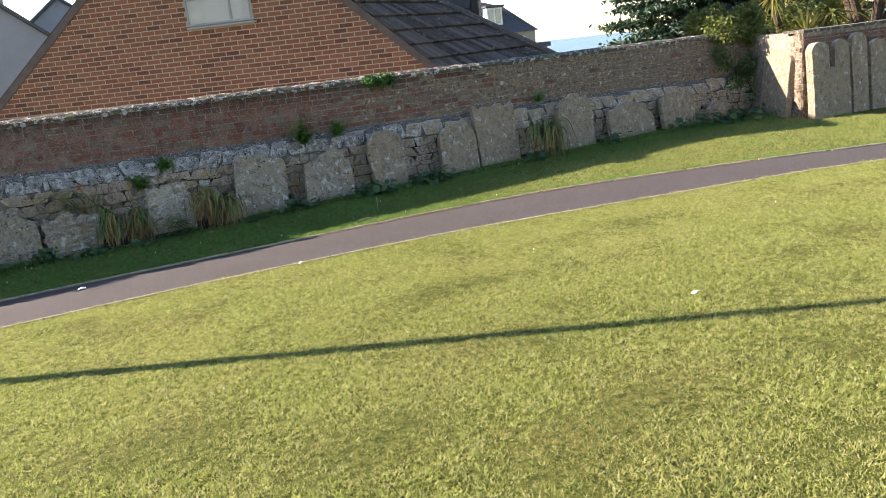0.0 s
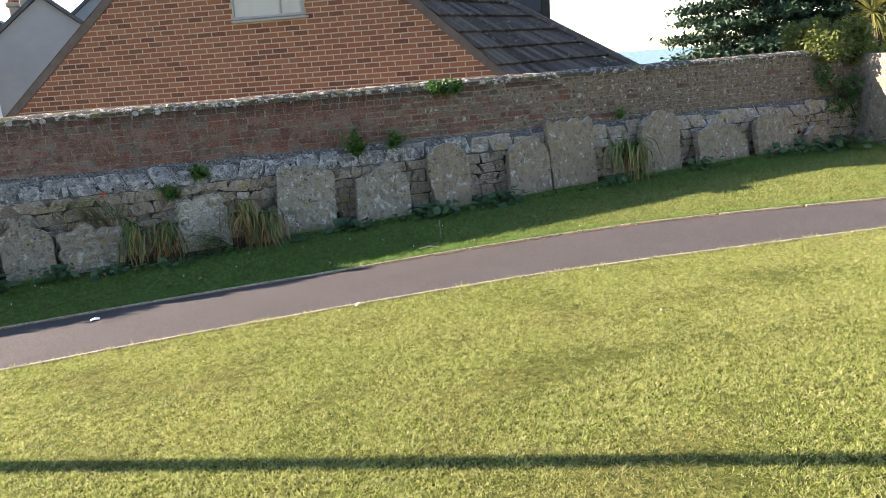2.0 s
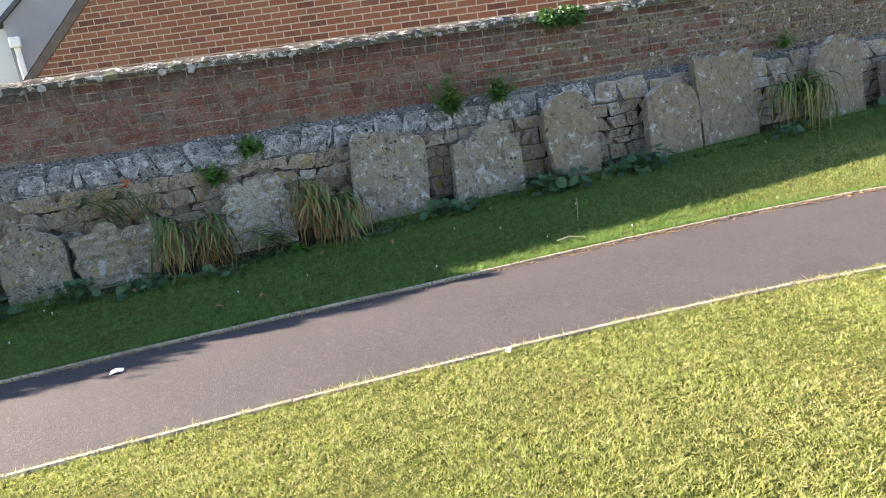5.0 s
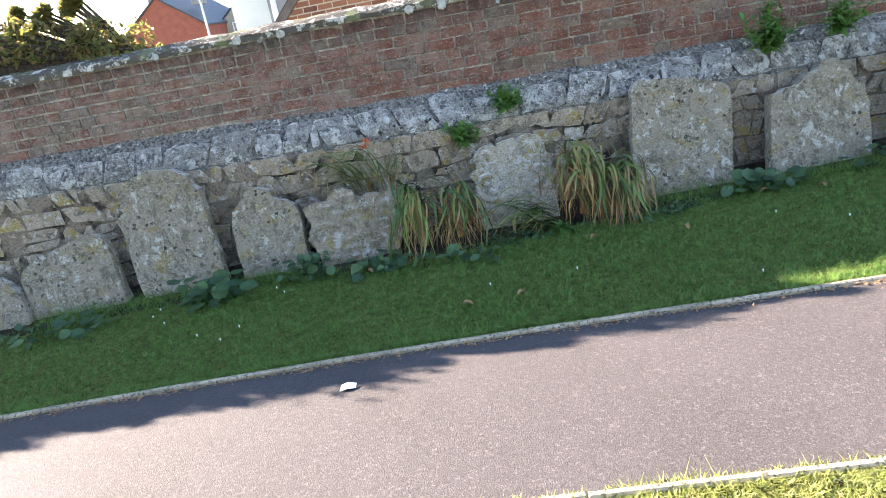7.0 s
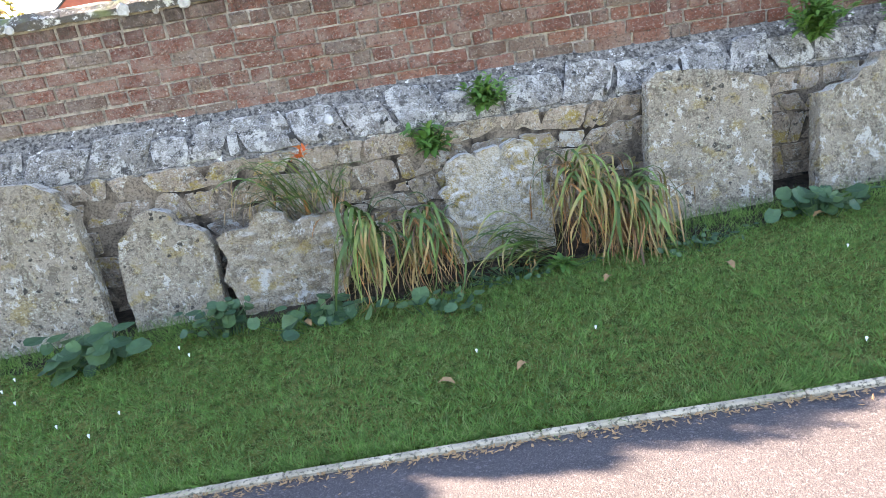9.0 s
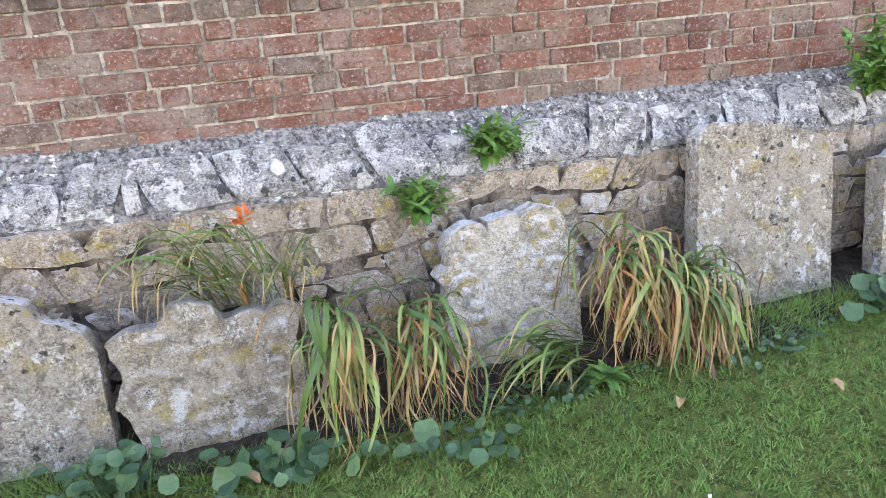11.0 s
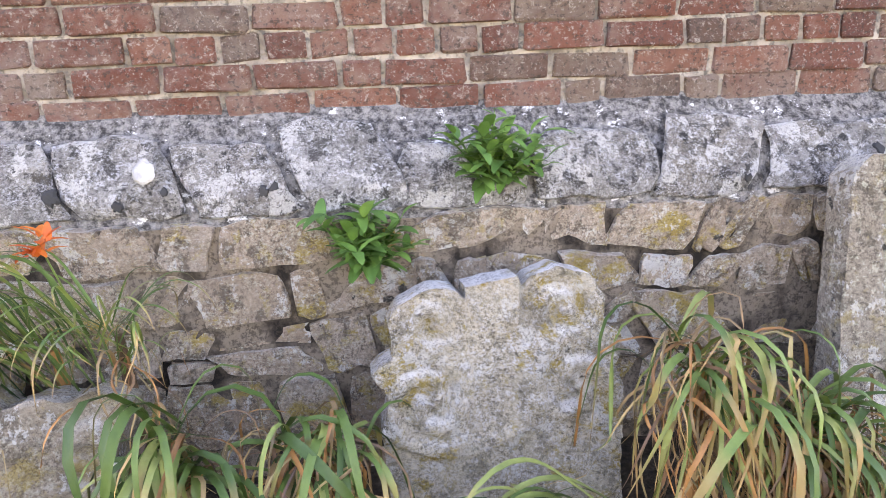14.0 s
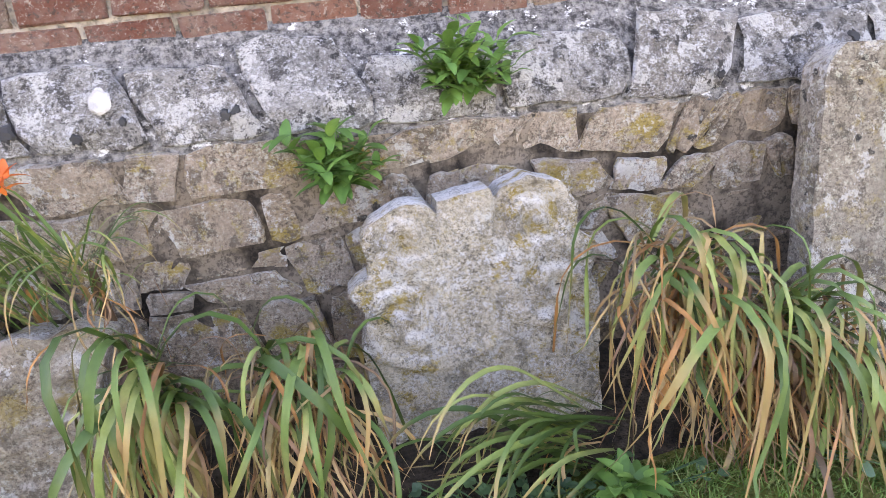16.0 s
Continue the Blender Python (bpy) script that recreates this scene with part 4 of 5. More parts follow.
# verge boards on both rakes
verge_mat = plain("verge_mortar", (0.13, 0.10, 0.085), 0.85, 0.3, 8)
for side in (1, -1):
    e = ar if side > 0 else al
    s = Soup()
    A, B = Vector((CR if side > 0 else CL, 0, RIDGE)), Vector((e, 0, gable_top(e)))
    nrm = Vector((-(B - A).z, 0, (B - A).x)).normalized()
    nrm = nrm if nrm.z > 0 else -nrm
    q = [A - nrm * 0.085, B - nrm * 0.085, B + nrm * 0.03, A + nrm * 0.03]
    s.add([p + Vector((0, -0.014, 0)) for p in q] + [p + Vector((0, 0.02, 0)) for p in q], [(0, 1, 2, 3), (4, 7, 6, 5), (0, 4, 5, 1), (1, 5, 6, 2), (2, 6, 7, 3), (3, 7, 4, 0)])
    part("verge", s.mesh("verge", verge_mat), house, "dark verge trim")
    s = Soup()
    q = [A + nrm * 0.035, B + nrm * 0.035]
    s.add([q[0] + Vector((0, -0.02, 0)), q[1] + Vector((0, -0.02, 0)), q[1] + Vector((0, 8, 0)), q[0] + Vector((0, 8, 0))], [(0, 1, 2, 3)])
    part("roof", s.mesh("roof", tile_mat), house, "brown tiled roof slope")
# invented flat top closing the cut roof, kept low for the sun
part("roof_crown", bevelled((CL - 0.1, -0.1, RIDGE), (CR + 0.1, 8.0, RIDGE + 0.08), 0.02, tile_mat, "crown"), house, "made-up flat roof top, cut low to let sun past")


def tiled_slope(parent, bl, br, tl, tr, rows, cols, mat):
    """Interlocking tiles in stepped rows on a four-sided slope."""
    bl, br, tl, tr = map(Vector, (bl, br, tl, tr))
    nrm = (br - bl).cross(tl - bl).normalized()
    s = Soup()
    for i in range(rows):
        u0, u1 = i / rows, (i + 1.08) / rows
        a0, a1 = bl.lerp(tl, u0), br.lerp(tr, u0)
        b0, b1 = bl.lerp(tl, u1), br.lerp(tr, u1)
        nc = max(2, round(cols * (a1 - a0).length / (br - bl).length))
        for k in range(nc):
            w0, w1 = k / nc, (k + 0.94) / nc
            mid = (w0 + w1) / 2
            lift = nrm * 0.055
            bump = nrm * 0.085
            p = [a0.lerp(a1, w0) + lift, a0.lerp(a1, mid) + bump, a0.lerp(a1, w1) + lift, b0.lerp(b1, w0) + nrm * 0.004, b0.lerp(b1, mid) + nrm * 0.022, b0.lerp(b1, w1) + nrm * 0.004, a0.lerp(a1, w0), a0.lerp(a1, w1)]
            s.add(p, [(0, 1, 4, 3), (1, 2, 5, 4), (6, 7, 2, 1, 0)])
    return tagged(part("tiles", s.mesh("tiles", mat), parent, "dark brown interlocking roof tiles"), kind="stuff")


# lower wing with its slope towards the churchyard
inv = house_m.inverted()
bl, br, tl, tr = (inv @ Vector(p) for p in ((4.70, 0.44, 1.20), (7.05, 0.66, 1.25), (2.67, 1.55, 3.39), (4.22, 2.8, 3.30)))
tiled_slope(house, bl, br, tl, tr, 9, 20, tile_mat)
s = Soup()
down = Vector((0, 0, -2.6))
s.add([p + Vector((0, 0.04, -0.05)) for p in (bl, br, tr, tl)] + [p + Vector((0, 0.04, 0)) + down for p in (bl, br, tr)], [(0, 1, 2, 3), (4, 5, 1, 0), (5, 6, 2, 1)])
part("wing", s.mesh("wing", dark_wood), house, "dark boarded lower wing under the tiles")
s = Soup()
s.add(*tube([br + Vector((0, 0, 0.05)), tr + Vector((0, 0, 0.05))], (0.07, 0.07), 8))
part("hip", s.mesh("hip", tile_mat), house, "dark hip ridge")
s = Soup()
s.add(*box_data((-0.75, 2.4, 1.5), (0.62, 4.4, 4.6)))
dormer = part("dormer", s.mesh("dormer", slate), house, "slate-hung dormer with dark corner board")
for k in range(9):
    part("slat", bevelled((-0.75, 2.37, 1.9 + 0.3 * k), (0.62, 2.40, 2.185 + 0.3 * k), 0.008, slate, "board"), dormer)
part("corner_board", bevelled((0.62, 2.34, 1.5), (0.76, 4.4, 4.6), 0.01, dark_wood, "corner"), dormer)

# ---- things beyond the wall ----


def at_house(name, x, y, z, turn, label, category="house"):
    e = tagged(empty(name, x, y, z), label, category)
    e.rotation_euler[2] = radians(turn)
    return e


def gable_house(name, x, y, turn, w, dep, eave, ridge, z0, wallmat, roofmat, label, chimneys=(), windows=()):
    """House with its gable facing -y before turning."""
    e = at_house(name, x, y, 0, turn, label)
    v = [(-w / 2, 0, z0), (w / 2, 0, z0), (w / 2, 0, eave), (0, 0, ridge), (-w / 2, 0, eave)]
    v = v + [(a, dep, c) for a, _, c in v]
    part("wall", mesh("wall", v, [(0, 1, 2, 3, 4), (5, 9, 8, 7, 6), (0, 5, 6, 1), (1, 6, 7, 2), (4, 9, 5, 0)], wallmat), e)
    for sgn in (1, -1):
        ex, ez = sgn * (w / 2 + 0.15), eave - 0.15 * (ridge - eave) / (w / 2)
        q = [(0, -0.12, ridge + 0.02), (ex, -0.12, ez + 0.02), (ex, dep + 0.1, ez + 0.02), (0, dep + 0.1, ridge + 0.02)]
        q += [(a, b, c + 0.12) for a, b, c in q]
        part("roof", mesh("roof", q, [(0, 3, 2, 1), (4, 5, 6, 7), (0, 1, 5, 4), (1, 2, 6, 5), (2, 3, 7, 6), (3, 0, 4, 7)], roofmat), e)
    for cx, cy, cw, ch, base in chimneys:
        c = part("chimney", bevelled((cx - cw / 2, cy - cw / 2, base), (cx + cw / 2, cy + cw / 2, base + ch), 0.02, stone_far, "stack"), e)
        part("cap", bevelled((cx - cw / 2 - 0.06, cy - cw / 2 - 0.06, base + ch), (cx + cw / 2 + 0.06, cy + cw / 2 + 0.06, base + ch + 0.12), 0.02, stone_far, "cap"), c)
        for k in (-1, 1):
            part("pot", mesh("pot", *tube([(cx + k * cw * 0.28, cy, base + ch + 0.1), (cx + k * cw * 0.28, cy, base + ch + 0.3), (cx + k * cw * 0.28, cy, base + ch + 0.5)], (0.12, 0.10, 0.13), 8), clay), c)
    for wx, wz, ww, wh in windows:
        f = part("window", bevelled((wx - ww / 2, -0.05, wz), (wx + ww / 2, 0.02, wz + 0.08), 0.01, white_paint, "sill"), e)
        for a in (wx - ww / 2, wx - 0.04, wx + ww / 2 - 0.08):
            part("frame", bevelled((a, -0.05, wz + 0.08), (a + 0.08, 0.02, wz + wh), 0.01, white_paint, "frame"), f)
        part("frame", bevelled((wx - ww / 2, -0.05, wz + wh), (wx + ww / 2, 0.02, wz + wh + 0.08), 0.01, white_paint, "frame"), f)
        part("pane", mesh("pane", [(wx - ww / 2, -0.02, wz), (wx + ww / 2, -0.02, wz), (wx + ww / 2, -0.02, wz + wh), (wx - ww / 2, -0.02, wz + wh)], [(0, 1, 2, 3)], glass), f)
    return e


# grey rendered house, white house and the red terrace, towards the road
gable_house("rendered_house", -2.75, 14.0, 4, 3.3, 8, 2.85, 4.25, -3, grey_render, slate, "grey rendered gable house with stone chimney stack", chimneys=((-0.2, 0.5, 0.6, 0.75, 4.0), (-0.7, 2.2, 0.4, 0.4, 3.8)))
gable_house("white_house", -4.15, 14.6, 0, 2.7, 6, 2.75, 3.75, -3, white_render, slate, "white rendered house with slate roof", chimneys=((-0.6, 3, 0.5, 0.5, 3.4),))
gable_house("distant_grey_house", -1.6, 22.0, 0, 4.0, 6, 3.6, 5.2, -3, grey_render, slate, "distant grey house with slate roof")
gable_house("brick_terrace_house", -18.1, 45, 0, 5.6, 12, 2.6, 4.7, -6, red_render, slate, "red brick terrace house with two chimneys", chimneys=((-0.2, 0.8, 0.9, 0.7, 4.5), (1.9, 3, 0.8, 0.9, 4.0)))
gable_house("terrace_house", -13.4, 50, 0, 4.4, 12, 2.6, 4.4, -6, stone_far, slate, "grey terrace house far down the road", chimneys=((0.5, 2, 0.7, 0.6, 4.2),), windows=((-1.0, 1.2, 0.9, 1.2), (1.0, 1.2, 0.9, 1.2)))
fh = tagged(empty("seaside_house", 24.0, 41.0, -8.0), "stone house with hipped slate roof and white dormer", "house")
part("wall", bevelled((-4, 0, 0), (6.9, 9, 10.5), 0.02, stone_far, "wall"), fh)
v = [(-4, -0.2, 10.45), (7.1, -0.2, 10.45), (7.1, 9.2, 10.45), (-4, 9.2, 10.45), (5.35, 2.2, 12.55), (5.35, 6.8, 12.55), (2.6, 4.2, 13.6), (-4, 4.2, 13.6)]
part("roof", mesh("roof", v, [(0, 1, 4, 6, 7), (1, 2, 5, 4), (4, 5, 6), (3, 7, 6, 5, 2), (0, 7, 3), (0, 3, 2, 1)], slate), fh, "dark slate roof")
dm = part("dormer", bevelled((3.0, 0.5, 11.1), (4.35, 3.2, 12.45), 0.03, white_paint, "dormer"), fh, "white dormer window")
part("dormer_roof", bevelled((2.85, 0.3, 12.45), (4.5, 3.4, 12.6), 0.03, slate, "dormer_roof"), dm)
for a0 in (3.15, 3.75):
    part("pane", bevelled((a0, 0.46, 11.25), (a0 + 0.45, 0.52, 12.3), 0.01, glass, "pane"), dm)
wd = part("window", bevelled((5.2, -0.05, 9.3), (5.95, 0.02, 10.1), 0.02, white_paint, "window"), fh)
part("pane", bevelled((5.3, -0.08, 9.4), (5.85, -0.04, 10.0), 0.01, glass, "pane"), wd)
ch = part("chimney", bevelled((-1.2, 3.6, 13.2), (-0.3, 4.6, 14.6), 0.03, stone_far, "stack"), fh)
part("pot", mesh("pot", *tube([(-0.75, 4.1, 14.6), (-0.75, 4.1, 15.0)], (0.14, 0.12), 8), clay), ch)
shed = tagged(empty("shed", 31.4, 42.0, -8.0), "dark flat-roofed shed beside the stone house", "shed")
part("wall", bevelled((0, 0, 0), (1.2, 3, 9.1), 0.03, stone_far, "wall"), shed)
part("roof", bevelled((-0.15, -0.2, 9.1), (1.4, 3.2, 9.45), 0.03, slate, "roof"), shed)

# downpipe on the grey house
s = Soup()
s.add(*tube([(-1.5, -0.06, 2.3), (-1.5, -0.06, -3)], (0.07, 0.07), 8))
pipe_top = tagged(empty("downpipe", -2.75, 14.0, 0), "white plastic downpipe on the grey gable", "downpipe")
pipe_top.rotation_euler[2] = radians(4)
part("pipe", s.mesh("pipe", white_paint), pipe_top)
part("hopper", bevelled((-1.62, -0.24, 2.25), (-1.38, 0.0, 2.5), 0.02, white_paint, "hopper"), pipe_top)


def street_lamp(x, y, z0, h, arm, label):
    e = tagged(empty("street_lamp", x, y, z0), label, "street lamp")
    part("pole", mesh("pole", *tube([(0, 0, 0), (0, 0, 1.2), (0, 0, 1.25), (0, 0, h)], (0.09, 0.09, 0.062, 0.045), 10), grey_metal), e)
    part("arm", mesh("arm", *tube([(0, 0, h - 0.05), (arm * 0.5, 0, h + 0.03), (arm, 0, h + 0.05)], (0.04, 0.035, 0.03), 8), grey_metal), e)
    part("lantern", bevelled((arm - 0.35, -0.13, h), (arm + 0.35, 0.13, h + 0.12), 0.04, grey_metal, "lantern"), e)


street_lamp(-10.8, 30, -3.6, 9.4, -0.5, "grey steel street lamp beyond the wall")
street_lamp(-4.2, -3.31, -0.10, 5.4, 0.45, "grey steel lamp post beside the footpath")

# ---- shrubs and trees ----


def leaf_cloud(count, place, size, seed, aspect=0.55):
    """Many small bent leaves; place(r) gives a point."""
    r = random.Random(seed)
    s = Soup()
    for i in range(count):
        p = Vector(place(r))
        a = Vector((r.gauss(0, 1), r.gauss(0, 1), r.gauss(0, 0.7))).normalized()
        b = a.cross(Vector((r.gauss(0, 1), r.gauss(0, 1), r.gauss(0, 1)))).normalized()
        c = a.cross(b)
        ln = size * r.uniform(0.6, 1.3)
        w = ln * aspect * 0.5
        s.add([p, p + a * ln * 0.5 + b * w + c * ln * 0.08, p + a * ln, p + a * ln * 0.5 - b * w + c * ln * 0.08], [(0, 1, 2), (0, 2, 3)])
    return s


def shrub(name, x, y, z, blobs, count, size, mat, seed, label, category="shrub", stems=5):
    """Shrub of several leafy masses, each blob is (dx, dy, dz, radius)."""
    e = tagged(empty(name, x, y, z), label, category)
    st = Soup()
    for bx, by, bz, br in blobs:
        st.add(*tube([(bx * 0.3, by * 0.3, 0), (bx * 0.7, by * 0.7, bz * 0.6), (bx, by, bz)], (0.02, 0.014, 0.006), 5))
    part("stalk", st.mesh("stalk", bark), e)

    def place(r):
        bx, by, bz, br = r.choice(blobs)
        dvec = Vector((r.gauss(0, 1), r.gauss(0, 1), r.gauss(0, 1))).normalized() * br * (0.55 + 0.5 * r.random() ** 0.6)
        dvec *= 1 + 0.35 * noise.noise(dvec * 6 + Vector((bx, by, seed)))
        return (bx + dvec.x, by + dvec.y, bz + dvec.z)
    part("foliage", leaf_cloud(count, place, size, seed).mesh("foliage", mat), e)
    return e


r0 = random.Random(3)
blobs = [(-0.15 * k + r0.uniform(-.08, .08), r0.uniform(-0.3, 0.1), min(0.20, 0.05 + 0.03 * k) + r0.uniform(-0.05, 0.03), r0.uniform(0.14, 0.20)) for k in range(40)]
for k in range(46):
    x, lift = -r0.uniform(0.4, 6.0), r0.uniform(0.30, 0.40)
    blobs += [(x + 0.02 * j, -0.1, lift + 0.035 * j, 0.03 - 0.006 * j) for j in range(3)]
shrub("hedge", -2.55, 0.45, 1.57, blobs, 42000, 0.05, hedge_leaf, 31, "autumn-tinted hedge spilling over the wall top", "hedge")
blobs = [(r0.uniform(-0.95, 0.25), r0.uniform(-0.4, 0.4), r0.uniform(-0.28, 0.25), r0.uniform(0.18, 0.30)) for k in range(18)]
shrub("ivy_bush", 10.5, 0.22, 1.66, blobs, 11000, 0.075, ivy_leaf, 33, "yellow-green ivy bush draped over the wall corner", "ivy")
# added dark foliage that stands in for the shade of the wall corner
blobs = [(r0.uniform(-0.5, 0.4), r0.uniform(-0.12, 0.02), r0.uniform(-0.55, 0.3), r0.uniform(0.1, 0.2)) for k in range(9)]
shrub("ivy", 9.95, -0.10, 0.95, blobs, 1500, 0.055, weed_run, 34, "sparse dark ivy added to stand for corner shade", "ivy")
blobs = [(-0.12, -0.02, 0, 0.09), (0.05, -0.05, 0.0, 0.10), (0.18, -0.02, -0.02, 0.08)]
shrub("wall_top_plant", 3.12, -0.06, 1.50, blobs, 700, 0.05, weed_run, 35, "green weed growing out of the coping", "plant")


def conifer(x, y, z0, h, seed, label):
    r = random.Random(seed)
    e = tagged(empty("conifer_tree", x, y, z0), label, "tree")
    part("trunk", mesh("trunk", *tube([(0, 0, 0), (0.05, 0, h * 0.4), (0, 0.05, h * 0.75), (0, 0, h)], (0.28, 0.2, 0.11, 0.02), 10), bark), e)
    limbs, tips = Soup(), []
    for k in range(58):
        u = 0.12 + 0.86 * k / 57
        az = k * 2.4 + r.uniform(-.3, .3)
        ln = (1 - u) ** 0.75 * h * 0.42 * r.uniform(0.75, 1.15) + 0.3
        p0 = Vector((0, 0, h * u))
        p1 = p0 + Vector((math.cos(az) * ln * 0.6, math.sin(az) * ln * 0.6, ln * 0.10))
        p2 = p0 + Vector((math.cos(az) * ln, math.sin(az) * ln, ln * 0.05))
        limbs.add(*tube([p0, p1, p2], (0.05, 0.03, 0.008), 5))
        tips.append((p0, p1, p2, ln))
    part("limb", limbs.mesh("limb", bark), e)

    def place(rr):
        p0, p1, p2, ln = rr.choice(tips)
        u = rr.uniform(0.25, 1.05)
        p = p0.lerp(p1, u / 0.6) if u < 0.6 else p1.lerp(p2, (u - 0.6) / 0.4)
        return p + Vector((rr.gauss(0, 0.13 * ln), rr.gauss(0, 0.13 * ln), rr.gauss(-0.03, 0.06)))
    part("crown", leaf_cloud(42000, place, 0.2, seed, 0.4).mesh("crown", conifer_leaf), e)


conifer(17.5, 9.5, -1.6, 7.5, 41, "dark spreading conifer behind the wall")
conifer(20.5, 8.0, -1.6, 8.0, 42, "dark conifer beside palms behind the wall")


def cordyline(x, y, z0, h, heads, seed, label):
    r = random.Random(seed)
    e = tagged(empty("cabbage_palm", x, y, z0), label, "palm")
    s = Soup()
    crowns = []
    for k in range(heads):
        az = 6.28 * k / heads
        tip = Vector((math.cos(az) * 0.7, math.sin(az) * 0.7, h + r.uniform(-.9, .6)))
        s.add(*tube([(0, 0, 0), (tip.x * 0.3, tip.y * 0.3, h * 0.55), tip], (0.14, 0.10, 0.07), 8))
        crowns.append(tip)
    part("trunk", s.mesh("trunk", bark), e)
    for tip in crowns:
        s = Soup()
        for i in range(130):
            az, el = r.uniform(0, 6.28), r.uniform(-0.7, 1.4)
            ln = r.uniform(0.55, 0.85)
            dirv = Vector((math.cos(az) * math.cos(el), math.sin(az) * math.cos(el), math.sin(el)))
            pts = [tip + dirv * ln * u + Vector((0, 0, -0.22 * ln * u * u)) for u in (0.05, .35, .7, 1)]
            s.add(*strip_leaf(pts, lambda u: 0.028 * (1 - u * 0.93), 0.3))
        part("crown", s.mesh("crown", palm_leaf), e)


cordyline(13.4, 1.6, -0.4, 2.2, 6, 51, "cabbage palm with spiky yellow-green heads behind the wall")
cordyline(15.2, 1.2, -0.4, 2.9, 6, 52, "tall cabbage palm behind the return wall")
cordyline(17.0, 1.0, -0.4, 2.3, 6, 53, "spiky cabbage palm among shrubs")
blobs = [(r0.uniform(-3.2, 3.2), r0.uniform(-0.5, 0.6), r0.uniform(0.2, 2.0), r0.uniform(0.4, 0.7)) for k in range(20)]
shrub("garden_shrub", 14.5, 1.6, 0.0, blobs, 9000, 0.11, ivy_leaf, 36, "dense garden shrub below the palms", "shrub")

# ---- plants along the foot of the wall ----
strap_plant(-0.70, -0.60, 0.29, 60, 40, 1.0, 61, "clump of long drooping strap leaves, green and browning", (0.05, 0.03), bias=-1.62, wide=0.9, stray=0.2)
strap_plant(-0.44, -0.56, 0.26, 36, 110, 0.95, 67, "tangled clump of drying strap leaves beside the carved stone", (0.08, 0.04), bias=-1.6, wide=0.9, stray=0.25)
strap_plant(0.43, -0.56, 0.36, 52, 130, 0.98, 62, "big clump of arching strap leaves, many dried orange", (0.08, 0.05), bias=-1.4, wide=1.0, stray=0.3)
strap_plant(0.62, -0.62, 0.21, 66, 190, 0.98, 68, "thick skirt of strap leaves, green over withered brown", (0.12, 0.05), bias=-1.2, wide=1.1, stray=0.3)
strap_plant(0.16, -0.66, 0.04, 50, 6, 0.95, 63, "low fan of green strap leaves at the gravestone foot", (0.07, 0.03), bias=3.42, wide=0.45, kind="low", stray=0.0)
strap_plant(-1.02, -0.36, 0.42, 60, 8, 1.1, 64, "fine strap leaves behind the crumbling gravestone", (0.12, 0.03), bias=3.25, wide=0.5, kind="up", stray=0.05)
strap_plant(-0.86, -0.40, 0.46, 30, 16, 0.72, 65, "small tuft of strap leaves with an orange flower", (0.05, 0.03), bias=-1.0, wide=1.5, kind="up")
strap_plant(5.60, -0.52, 0.45, 110, 8, 1.15, 66, "tall clump of green strap leaves by the scalloped gravestone", (0.16, 0.06), wide=1.3)
tagged(part("flower_stalk", mesh("stalk", *tube([(-0.90, -0.34, 0.2), (-0.94, -0.36, 0.5), (-0.98, -0.40, 0.69)], (0.004, 0.003, 0.002), 5), blade_green)), "thin green flower stalk among strap leaves", "flower")
fl = bpy.data.objects["flower_stalk"]
r = random.Random(8)
PETAL = lance_leaf(0.05, 0.009, flower_mat)
for i in range(20):
    part("petal", PETAL, fl, at=Matrix.Translation((-0.98 + r.uniform(-.03, .03), -0.40 + r.uniform(-.02, .01), 0.68 + r.uniform(-.03, .03))) @ Matrix.Rotation(r.uniform(0, 6.28), 4, 'Z') @ Matrix.Rotation(r.uniform(-0.9, 0.4), 4, 'Y'))

wall_weed(0.035, -0.15, 0.70, 26, 0.17, 71, "bushy green weed rooted in a wall joint")
wall_weed(-0.30, -0.20, 0.52, 20, 0.15, 72, "small green weed rooted above the carved stone")
wall_weed(1.88, -0.17, 0.76, 46, 0.31, 73, "bushy green weed hanging from the stone band")
wall_weed(2.38, -0.17, 0.81, 28, 0.23, 74, "small green weed on the stone band")
wall_weed(5.75, -0.12, 0.85, 10, 0.18, 75, "dark green weed high on the wall")
wall_weed(0.23, -0.76, -0.05, 4, 0.05, 77, "small leafy weed at the gravestone foot")
